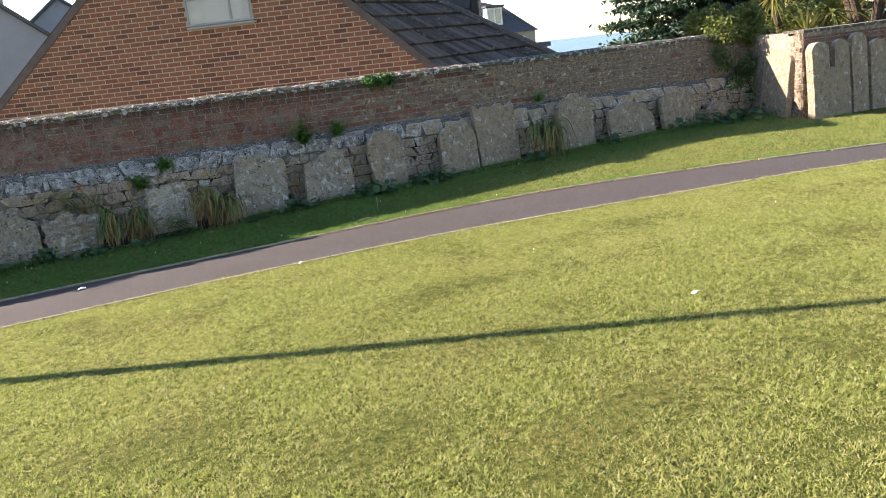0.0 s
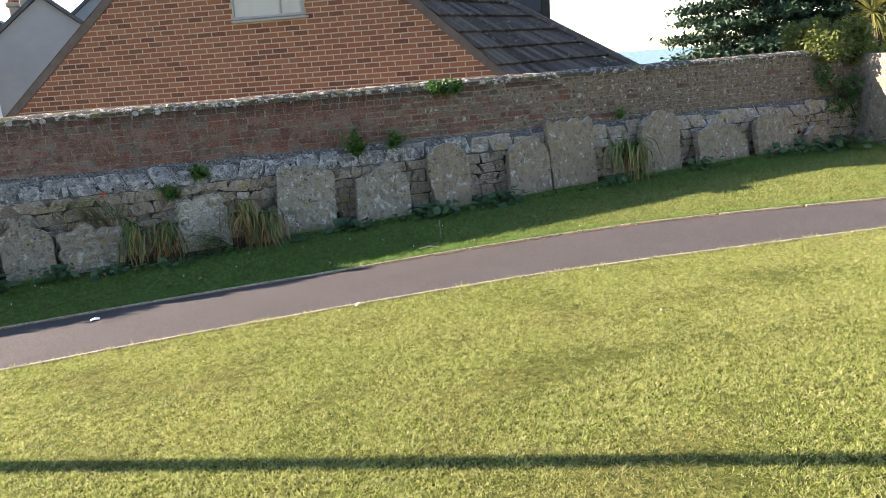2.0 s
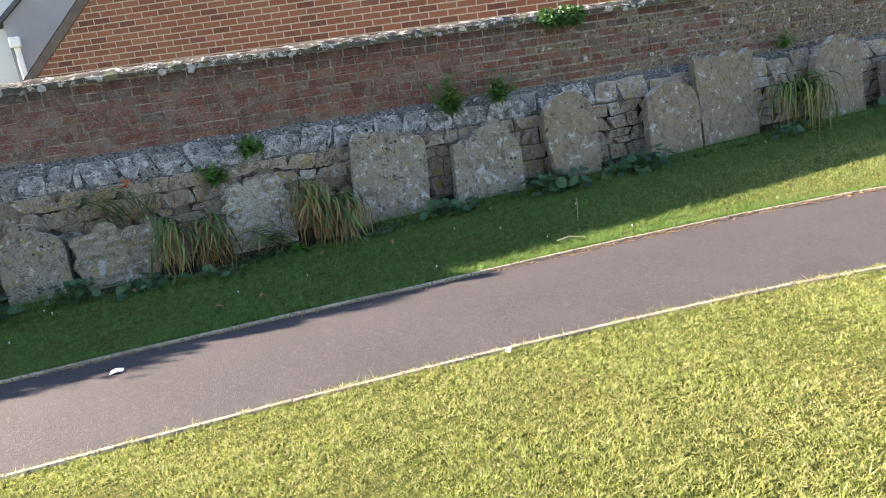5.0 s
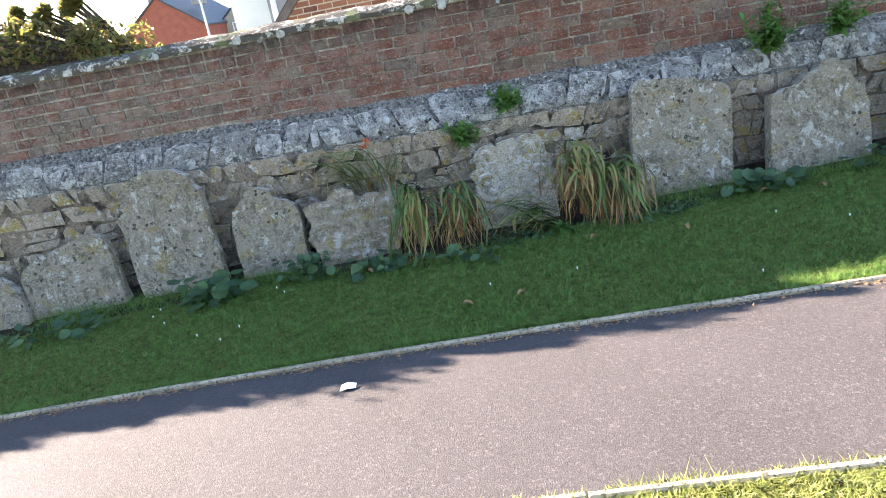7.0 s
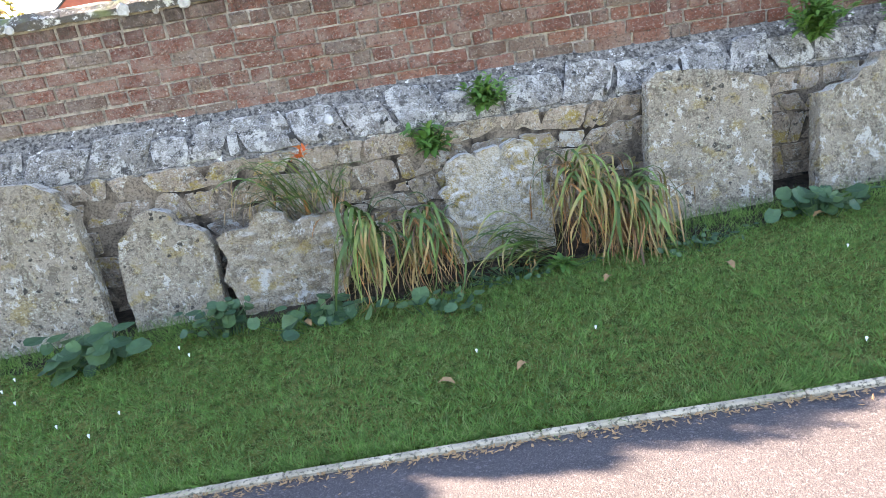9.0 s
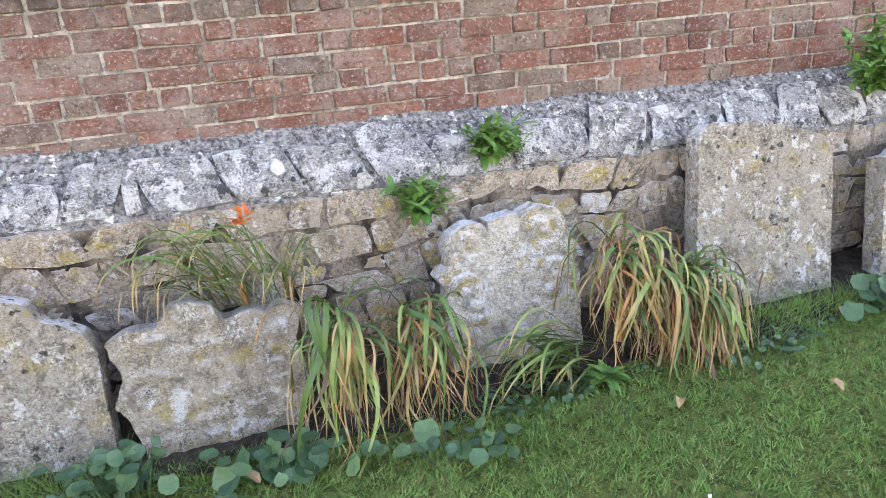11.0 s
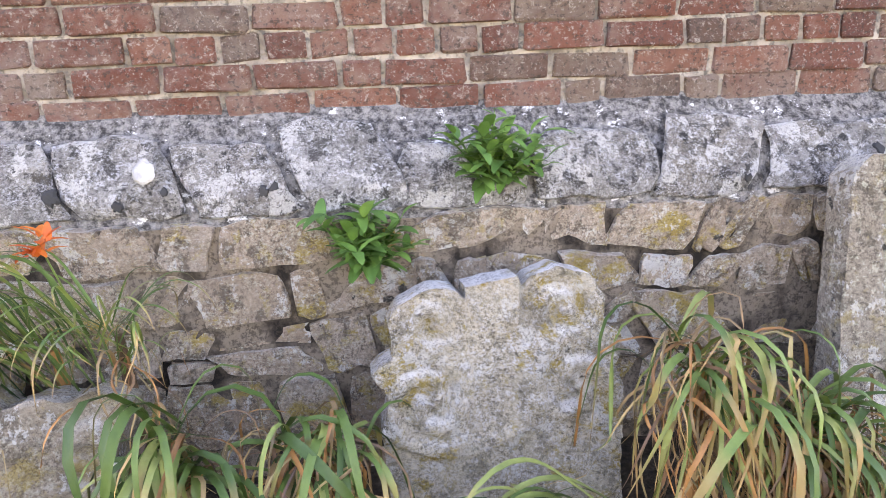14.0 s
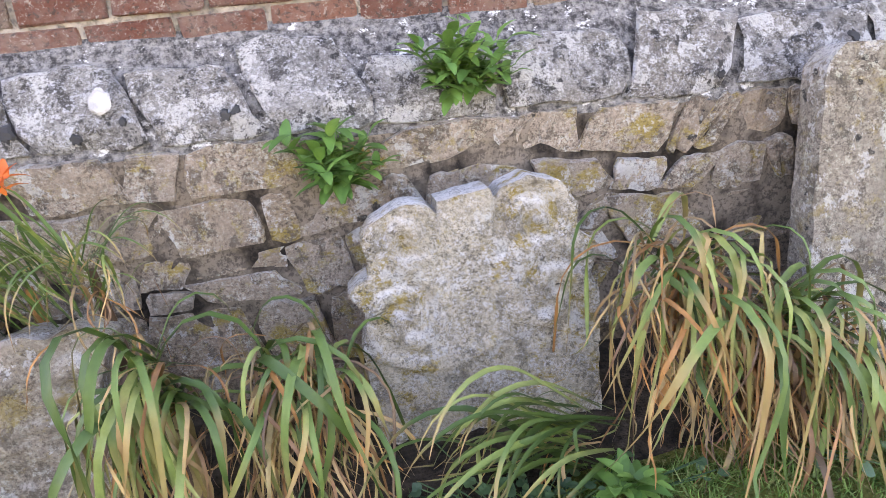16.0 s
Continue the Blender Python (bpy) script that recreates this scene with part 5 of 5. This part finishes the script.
for x, y, cnt, size, spread, lab in ((-1.47, -0.74, 44, 0.036, 0.085, "creeping round-leaved weed at the stone foot"), (-2.12, -0.80, 30, 0.066, 0.11, "broad dark leaves beside the tall gravestone"), (-0.98, -0.82, 30, 0.048, 0.15, "round green leaves under the crumbling stone"),
                                     (-0.42, -0.96, 16, 0.034, 0.12, "small round leaves under strap leaves"), (1.62, -0.72, 34, 0.05, 0.12, "leafy weed between gravestones"), (2.62, -0.72, 60, 0.055, 0.17, "spreading mallow leaves between gravestones"),
                                     (3.55, -0.72, 60, 0.055, 0.16, "dark leafy weed beside the round-headed stone"), (5.3, -0.75, 20, 0.05, 0.15, "leafy weeds below strap leaves"), (6.75, -0.7, 22, 0.05, 0.12, "leafy weed at the wall foot"),
                                     (9.2, -0.75, 90, 0.06, 0.5, "spreading ground weeds in the wall corner"), (0.02, -0.74, 60, 0.016, 0.16, "low creeping weed on the soil below the carved stone"), (0.95, -0.80, 44, 0.018, 0.15, "small creeping leaves at the skirt of strap leaves"), (-3.3, -0.85, 30, 0.05, 0.3, "dark leaves along the wall foot"), (8.3, -0.75, 30, 0.05, 0.3, "low weeds at the wall foot")):
    broad_plant(x, y, int(cnt * 1.4), size, spread, int(abs(x * 100)), lab, 0.06 if size < 0.02 else 0.2 if x > 0 or x in (-1.47, -2.12) else 0.12)

# ---- added dark earth sheet, shade under the plants put into its colour ----
m = Mat("shade_dark_soil", 0.98, 0.1)
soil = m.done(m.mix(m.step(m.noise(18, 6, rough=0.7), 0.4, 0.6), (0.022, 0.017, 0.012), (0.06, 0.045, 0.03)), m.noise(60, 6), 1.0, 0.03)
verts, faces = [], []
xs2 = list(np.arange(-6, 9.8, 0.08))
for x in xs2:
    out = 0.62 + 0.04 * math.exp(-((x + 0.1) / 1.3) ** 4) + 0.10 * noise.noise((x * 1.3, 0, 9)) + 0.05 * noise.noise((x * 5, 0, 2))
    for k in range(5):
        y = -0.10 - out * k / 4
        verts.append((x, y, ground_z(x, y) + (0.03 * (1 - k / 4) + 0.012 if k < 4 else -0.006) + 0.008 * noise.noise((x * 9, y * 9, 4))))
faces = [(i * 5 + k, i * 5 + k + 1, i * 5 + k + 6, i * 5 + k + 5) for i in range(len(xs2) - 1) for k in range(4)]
tagged(new("soil", mesh("soil", verts, faces, soil, True)), "dark earth sheet with the plants' shade in its colour", "soil", kind="stuff")

# ---- small things on the ground ----


def on_ground(x, y, dz=0.0):
    return Vector((x, y, ground_z(x, y) + dz))


p = on_ground(-1.06, -2.33, 0.018)
lt = new("litter", mesh("litter", [(-0.05, -0.03, 0), (0.0, -0.035, 0.012), (0.05, -0.02, 0.002), (0.055, 0.03, 0.006), (0.0, 0.03, 0.02), (-0.045, 0.035, 0.004), (-0.05, -0.03, 0.004), (0.0, -0.035, 0.016), (0.05, -0.02, 0.006), (0.055, 0.03, 0.010), (0.0, 0.03, 0.024), (-0.045, 0.035, 0.008)],
                         [(0, 1, 4, 5), (1, 2, 3, 4), (6, 11, 10, 7), (7, 10, 9, 8), (0, 6, 7, 1), (1, 7, 8, 2), (2, 8, 9, 3), (3, 9, 10, 4), (4, 10, 11, 5), (5, 11, 6, 0)], paper))
lt.location = p
lt.scale = (0.75, 0.75, 0.75)
tagged(lt, "crumpled white paper scrap lying on the path", "litter")
p = on_ground(2.38, -1.6)
tagged(new("dry_stem", mesh("dry_stem", *tube([p, p + Vector((0.005, 0, 0.1)), p + Vector((0, 0, 0.19))], (0.004, 0.0035, 0.005), 6), twig_mat)), "pale dry plant stem standing in the grass", "stem")
p = on_ground(2.0, -1.98, 0.03)
tagged(new("twig", mesh("twig", *tube([p, p + Vector((0.1, -0.01, 0.015)), p + Vector((0.2, -0.06, 0.0))], (0.006, 0.006, 0.003), 6), twig_mat)), "short bent twig lying at the path edge", "twig")
r = random.Random(12)
LEAF = mesh("fallen_leaf", *strip_leaf([(0, 0, 0.0), (0.02, 0, 0.012), (0.045, 0, 0.015), (0.07, 0, 0.004)], lambda u: 0.018 * math.sin(math.pi * min(1, u * 0.9 + 0.08)), 0.5), dead_leaf)
for x, y in ((-0.42, -1.62), (-0.12, -1.58), (0.42, -0.98), (1.35, -0.72), (1.55, -0.78), (-1.05, -0.86), (0.95, -1.15), (1.9, -0.85)):
    ob = new("fallen_leaf", LEAF)
    ob.matrix_basis = Matrix.Translation(on_ground(x, y, 0.02)) @ Matrix.Rotation(r.uniform(0, 6), 4, 'Z')
    tagged(ob, "dry brown leaf fallen on the grass", "leaf", "fallen leaves")
DAISY = mesh("daisy", *tube([(0, 0, 0.02), (0, 0, 0.036), (0, 0, 0.038)], (0.001, 0.006, 0.003), 7), petal_white)
for i in range(24):
    x = r.uniform(-3, 5)
    y = r.uniform(edge1(x) + 0.1, -0.75) if i < 18 else r.uniform(-8, edge2(x) - 0.1)
    ob = new("daisy", DAISY)
    ob.location = on_ground(x, y, 0.01)
    tagged(ob, "tiny white daisy in short grass", "daisy", "daisies in the lawn")
p = on_ground(0.9, -3.6, 0.02)
tagged(new("feather", mesh("feather", *strip_leaf([p, p + Vector((0.02, 0.02, 0.012)), p + Vector((0.045, 0.04, 0.004))], lambda u: 0.014 * (1 - u * 0.7), 0.2), petal_white)), "small white feather on the lawn edge", "feather")
p = on_ground(2.55, -7.0, 0.03)
tagged(new("feather", mesh("feather", *strip_leaf([p, p + Vector((0.03, 0.0, 0.012)), p + Vector((0.07, 0.01, 0.004))], lambda u: 0.014 * (1 - u * 0.7), 0.2), petal_white)), "white feather lying on the mown lawn", "feather")

fl = Soup()
r = random.Random(44)
for i in range(2600):
    x = r.uniform(-4, 7)
    y = edge1(x) - 0.022 - abs(r.gauss(0, 0.03)) - 0.01 * noise.noise((x * 4, 0, 0))
    p, az, ln = on_ground(x, y, 0.010 + r.uniform(0, 0.006)), r.uniform(0, 6.28), r.uniform(0.005, 0.016)
    a, b = Vector((math.cos(az), math.sin(az), r.uniform(-0.2, 0.3))) * ln, Vector((-math.sin(az), math.cos(az), 0.1)) * ln * r.uniform(0.15, 0.5)
    fl.add([p - a, p + b, p + a + Vector((0, 0, 0.003)), p - b], [(0, 1, 2), (0, 2, 3)])
tagged(new("leaf_debris", fl.mesh("leaf_debris", dead_leaf)), "thin line of dry leaf debris along the kerb", "debris", kind="stuff")

# ---- grass blades ----
SX = np.arange(-14, 16.01, 0.1)
E1, E2 = np.array([edge1(x) for x in SX]), np.array([edge2(x) for x in SX])


def ground_np(x, y):
    k = 0.02 * np.clip(x, -9, 9)
    e1, e2 = np.interp(x, SX, E1), np.interp(x, SX, E2)
    foot, low, high = -0.06 + k, -0.115 + k, -0.005 + k
    strip = foot + (low - foot) * np.clip((-0.5 - y) / (-0.5 - e1), 0, 1)
    return np.where(y > e1, strip, high + 0.058 * np.clip(e2 - y, 0, 12))


def tuft(x, y, cell, seed):
    """Smooth random values between 0 and 1 on a grid of that cell size."""
    g = np.random.default_rng(seed).random((256, 256))
    u, v = x / cell, y / cell
    i, j = np.floor(u).astype(int), np.floor(v).astype(int)
    a, b = u - i, v - j
    a, b = a * a * (3 - 2 * a), b * b * (3 - 2 * b)
    i0, i1, j0, j1 = i % 256, (i + 1) % 256, j % 256, (j + 1) % 256
    return (g[i0, j0] * (1 - a) + g[i1, j0] * a) * (1 - b) + (g[i0, j1] * (1 - a) + g[i1, j1] * a) * b


def grass(name, x, y, hgt, wid, mat, label, splay=0.8, clump=0.0):
    n = len(x)
    z = ground_np(x, y)
    az = nrng.uniform(0, 2 * np.pi, n)
    h = nrng.uniform(hgt[0], hgt[1], n) * nrng.uniform(0.7, 1.2, n)
    bias = np.zeros((n, 2))
    if clump:
        a, b = tuft(x, y, 0.032, 3), tuft(x, y, 0.11, 4)
        h *= 1 + clump * (1.5 * a + 1.0 * b - 1.25)
        bias = np.stack([tuft(x, y, 0.04, 5) - 0.5, tuft(x, y, 0.04, 6) - 0.5], 1) * 2.6 * clump * h[:, None]
    w = nrng.uniform(wid[0], wid[1], n)
    lean = nrng.normal(0, splay, (n, 2)) * h[:, None] + bias
    a = np.stack([x - np.cos(az) * w, y - np.sin(az) * w, z - 0.004], 1)
    b = np.stack([x + np.cos(az) * w, y + np.sin(az) * w, z - 0.004], 1)
    c = np.stack([x + lean[:, 0], y + lean[:, 1], z + h], 1)
    v = np.stack([a, b, c], 1).reshape(-1)
    me = bpy.data.meshes.new(name)
    me.vertices.add(3 * n)
    me.vertices.foreach_set("co", v)
    me.loops.add(3 * n)
    me.loops.foreach_set("vertex_index", np.arange(3 * n, dtype=np.int32))
    me.polygons.add(n)
    me.polygons.foreach_set("loop_start", np.arange(0, 3 * n, 3, dtype=np.int32))
    me.update(calc_edges=True)
    me.materials.append(mat)
    tagged(new(name, me), label, "grass", kind="stuff")


n = 2700000
x, y = nrng.uniform(-4, 11, n), nrng.uniform(-9.4, -3.2, n)
fuzz = nrng.normal(0, 0.25, n)
keep = (y < np.interp(x, SX, E2) - 0.01) & (y > -10.45 + 0.73 * np.maximum(x, -0.36) + fuzz) & (y > -8.6 - 1.1 * x + fuzz)
keep &= tuft(x, y, 0.028, 9) + 0.6 * nrng.random(n) > 0.42
grass("lawn_grass", x[keep], y[keep], (0.006, 0.017), (0.0020, 0.0046), lawn_grass, "sunlit mown lawn with yellowing patches", 0.95, 0.65)
n = 26000
x = nrng.uniform(-4, 9, n)
y = np.interp(x, SX, E2) - np.abs(nrng.normal(0, 0.05, n)) + 0.022
grass("lawn_edge_grass", x, y, (0.010, 0.024), (0.0025, 0.005), lawn_grass, "longer grass fringe along the path edging", 1.0, 0.6)
n = 900000
x, y = nrng.uniform(-5, 10.5, n), nrng.uniform(-4.6, -0.56, n)
bare = 0.585 + 0.12 * np.exp(-((x + 0.2) / 1.05) ** 4) + 0.08 * (tuft(x, y, 0.25, 8) - 0.5)
keep = (y > np.interp(x, SX, E1) + 0.03) & (y < -bare) & (nrng.random(n) < np.where((x > -2.4) & (x < 3.2), 1.0, 0.55))
keep &= tuft(x, y, 0.05, 10) + 0.7 * nrng.random(n) > 0.36
x, y = x[keep], y[keep]
# blades beyond the wall's shadow take the bright lawn colour as painted sunlight
sun_toned = nrng.random(len(x)) < 0.75 * np.clip((x - 2.0) / 3, 0, 1) * np.clip((-1.1 - y) / 0.5, 0, 1)
grass("verge_grass", x[~sun_toned], y[~sun_toned], (0.012, 0.034), (0.0014, 0.0034), strip_grass, "lush green verge grass with the wall's shade in its colour", 0.8, 0.75)
grass("sunny_verge_grass", x[sun_toned], y[sun_toned], (0.012, 0.030), (0.0016, 0.0036), lawn_grass, "brighter yellow verge grass with sunlight put into its colour", 0.9, 0.7)
n = 15000
x = nrng.uniform(-4, 9, n)
y = np.interp(x, SX, E1) + np.abs(nrng.normal(0, 0.04, n)) + 0.025
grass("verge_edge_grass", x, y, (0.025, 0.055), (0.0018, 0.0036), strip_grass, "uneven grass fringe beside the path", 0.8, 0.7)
n = 15000
x = nrng.uniform(-3.5, 9, n)
y = -0.56 - np.abs(nrng.normal(0, 0.07, n))
keep = (x < -1.5) | (x > 0.85)
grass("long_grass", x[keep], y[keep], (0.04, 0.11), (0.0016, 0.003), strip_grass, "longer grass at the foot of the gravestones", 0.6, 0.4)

# ---- footing stones and bricks, the pieces of the wall ----


STEPS = {8: (-1, -0.95, -0.6, -0.2, 0.2, 0.6, 0.95, 1), 6: (-1, -0.92, -0.4, 0.4, 0.92, 1), 5: (-1, -0.9, 0, 0.9, 1), 4: (-1, -0.86, 0.86, 1)}


def pillow(x0, x1, lower, upper, bulge, r, nu=5, nv=4, sink=0.014):
    """A hewn stone on the face of the footing between two bed lines."""
    v, f = [], []
    cx, hw = (x0 + x1) / 2, (x1 - x0) / 2
    sk, ph = r.uniform(-0.045, 0.045), r.uniform(0, 50)
    tip = r.uniform(-0.008, 0.008)
    for b in STEPS[nv]:
        for a in STEPS[nu]:
            edge = max(abs(a), abs(b)) > 0.99
            px = cx + hw * a * (1 - 0.07 * b * b) + sk * b + hw * 0.17 * noise.noise((a, ph + 7, b * 1.5))
            lo, hi = lower(px), upper(px)
            cz, hh = (lo + hi) / 2, (hi - lo) / 2
            pz = cz + hh * b * (1 - 0.10 * a * a * a * a) + hh * 0.2 * noise.noise((a * 1.6, ph, b))
            push = 0.014 * noise.noise((a * 2.1, ph + 3, b * 2.1)) + tip * b
            v.append((px, wall_y(px, pz) + (sink if edge else -bulge - push), pz))
    f = [(j * nu + i, j * nu + i + 1, (j + 1) * nu + i + 1, (j + 1) * nu + i) for j in range(nv - 1) for i in range(nu - 1)]
    return v, f


r = random.Random(77)
far_rubble, far_caps = Soup(), Soup()
NEAR_L, NEAR_R = -2.0, 2.1


def lay(x0, x1, lower, upper, bulge, mat, soup, sink=0.014):
    if x1 - x0 < 0.03:
        return
    near = x0 > NEAR_L and x1 < NEAR_R
    v, f = pillow(x0, x1, lower, upper, bulge, r, 8 if near else 5, 6 if near else 4, sink)
    if near:
        part("stone", mesh("stone", v, f, mat, False), wall)
    else:
        soup.add(v, f)


caps = [-1.32, -1.03, -0.745, -0.475, -0.205, 0.13, 0.475, 0.77, 1.15]
x = WALL_L
while x < WALL_R - 0.1:
    w = r.uniform(0.2, 0.36)
    if x < caps[0] < x + w:
        w = caps[0] - x
    for a, b in zip(caps, caps[1:]):
        if abs(x - a) < 1e-6:
            w = b - a
    lo, hi = 0.274 + r.uniform(-.008, .010), 0.088 + r.uniform(-.035, .035)
    lay(x + 0.004, min(x + w, WALL_R) - 0.004, lambda q, lo=lo: band_z(q) - lo, lambda q, hi=hi: band_z(q) - hi, 0.0035, stone_capped if x < 3.4 else stone_brown, far_caps if x < 3.4 else far_rubble, 0.005)
    x += w


def bed_line(x, drop, row):
    """Wandering bed joints of the rubble."""
    k = 0.0 if row == 0 else 1.0
    return band_z(x) - drop + k * (0.035 * noise.noise((x * 2.6, row * 3.7, 0)) + 0.018 * noise.noise((x * 7, row * 3.7, 4)))


drop = 0.275
row = 0
while drop < 1.15:
    h = r.choice((0.10, 0.13, 0.16, 0.20))
    x = WALL_L - r.uniform(0, 0.2)
    while x < WALL_R:
        w = r.choice((0.09, 0.14, 0.19, 0.24, 0.30)) * r.uniform(0.85, 1.15)
        x0, x1 = max(x, WALL_L) + 0.004, min(x + w, WALL_R) - 0.004
        up = lambda q, d=drop, k=row: bed_line(q, d, k) - 0.003
        dn = lambda q, d=drop + h, k=row + 1: bed_line(q, d, k) + 0.003
        if h > 0.14 and r.random() < 0.35:
            t = r.uniform(0.35, 0.65)
            md = lambda q, up=up, dn=dn, t=t: up(q) * t + dn(q) * (1 - t)
            lay(x0, x1, lambda q, md=md: md(q) + 0.003, up, r.uniform(-0.004, 0.012), stone_rubble, far_rubble)
            lay(x0, x1, dn, lambda q, md=md: md(q) - 0.003, r.uniform(-0.004, 0.015), stone_rubble, far_rubble)
        else:
            lay(x0, x1, dn, up, r.uniform(-0.004, 0.018), stone_rubble, far_rubble)
        x += w
    drop += h
    row += 1
tagged(part("rubble_run", far_rubble.mesh("rubble_run", stone_rubble, False), wall), kind="stuff")
tagged(part("capped_stone_run", far_caps.mesh("caps_run", stone_capped, True), wall), kind="stuff")


def brick_mesh(ln, seed):
    me = bevelled((0.005, -0.004, 0.0), (ln - 0.004, 0.03, 0.067), 0.006, brick_near, "brick")
    rr = random.Random(seed)
    for vert in me.vertices:
        vert.co += Vector((rr.uniform(-.004, .004), rr.uniform(-.002, .004), rr.uniform(-.004, .004)))
    return me


STRETCH, HEADER = [brick_mesh(0.222, s) for s in range(6)], [brick_mesh(0.108, s + 20) for s in range(5)]
far_brick, far_grey = Soup(), Soup()
rows = 10
for i in range(rows):
    z0 = TOP - 0.012 - 0.075 * (i + 1)
    x = WALL_L - r.uniform(0, 0.2)
    headers = i in (1, 5)
    while x < WALL_R - 0.11:
        ln = 0.112 if headers and r.random() < 0.85 or r.random() < 0.16 else 0.225
        if z0 > band_z(x) - 0.075 and x > WALL_L:
            yy, dz = r.uniform(-0.006, 0.005), 0.004 * noise.noise((x * 2, i, 2))
            if NEAR_L < x < NEAR_R:
                part("brick", r.choice(HEADER if ln < 0.2 else STRETCH), wall, at=pose(x, yy, z0 + dz, r.uniform(-2.5, 2.5), r.uniform(-1.1, 1.1), r.uniform(-1.2, 1.2)))
            else:
                lo, hi, zt = x + 0.005, min(x + ln, WALL_R) - 0.006, z0 + 0.064
                q = [(lo, 0.02, z0), (hi, 0.02, z0), (hi, 0.02, zt), (lo, 0.02, zt), (lo + .004, yy - .003, z0 + .005), (hi - .004, yy - .003, z0 + .004), (hi - .005, yy - .003, zt - .004), (lo + .004, yy - .003, zt - .005)]
                grey = r.random() < min(0.96, max(0.0, (x - 2.2) / 4))
                (far_grey if grey else far_brick).add(q, [(4, 5, 6, 7), (0, 1, 5, 4), (1, 2, 6, 5), (2, 3, 7, 6), (3, 0, 4, 7)])
        x += ln
tagged(part("brick_run", far_brick.mesh("brick_run", brick_far), wall), kind="stuff")
tagged(part("greyed_brick_run", far_grey.mesh("grey_run", stone_brown), wall), kind="stuff")


# ---- lichen growing on the wall ----
lichen_white = plain("white_lichen", (0.42, 0.40, 0.36), 0.95, 0.45, 28)
lichen_black = plain("black_lichen", (0.035, 0.034, 0.032), 0.95, 0.3, 20)


def lichen_patch(x, z, rad, mat, seed):
    """A thin irregular crust on the face of the wall."""
    rr = random.Random(seed)
    n = 18
    v = []
    for ring, dep in ((1.0, 0.004), (0.75, -0.004)):
        for k in range(n):
            a = 2 * math.pi * k / n
            q = rad * ring * (1 + (0.25 if mat is lichen_white else 0.7) * noise.noise((2 * math.cos(a), 2 * math.sin(a), seed * 1.7)))
            px, pz = x + q * math.cos(a), z + q * math.sin(a)
            front = -0.026 if z > TOP - 0.02 else (-0.009 if z > band_z(px) else wall_y(px, pz) - 0.022)
            v.append((px, front + dep, pz))
    f = [(k, (k + 1) % n, n + (k + 1) % n, n + k) for k in range(n)] + [tuple(range(n, 2 * n))]
    part("lichen_patch", mesh("lichen", v, f, mat, False), wall)


for i, (x, z, rad) in enumerate(((-0.52, 1.50, 0.034), (-0.29, 1.49, 0.036), (-1.76, 1.51, 0.036), (-1.44, 1.50, 0.034), (-1.6, 1.48, 0.018), (1.93, 1.49, 0.022), (0.55, 1.485, 0.02), (-2.35, 1.50, 0.024), (0.1, 1.44, 0.014),
                               (2.7, 1.48, 0.026), (3.9, 1.49, 0.03), (1.2, 1.47, 0.014), (-0.82, 0.79, 0.027))):
    lichen_patch(x, z, rad, lichen_white, i)
for i, (x, z, rad) in enumerate(((-0.535, 0.735, 0.013), (-0.512, 0.743, 0.011), (-0.88, 0.715, 0.012), (-1.03, 0.745, 0.02), (-0.77, 0.745, 0.009), (0.70, 0.70, 0.010), (1.08, 0.755, 0.014))):
    lichen_patch(x, z, rad, lichen_black, 50 + i)
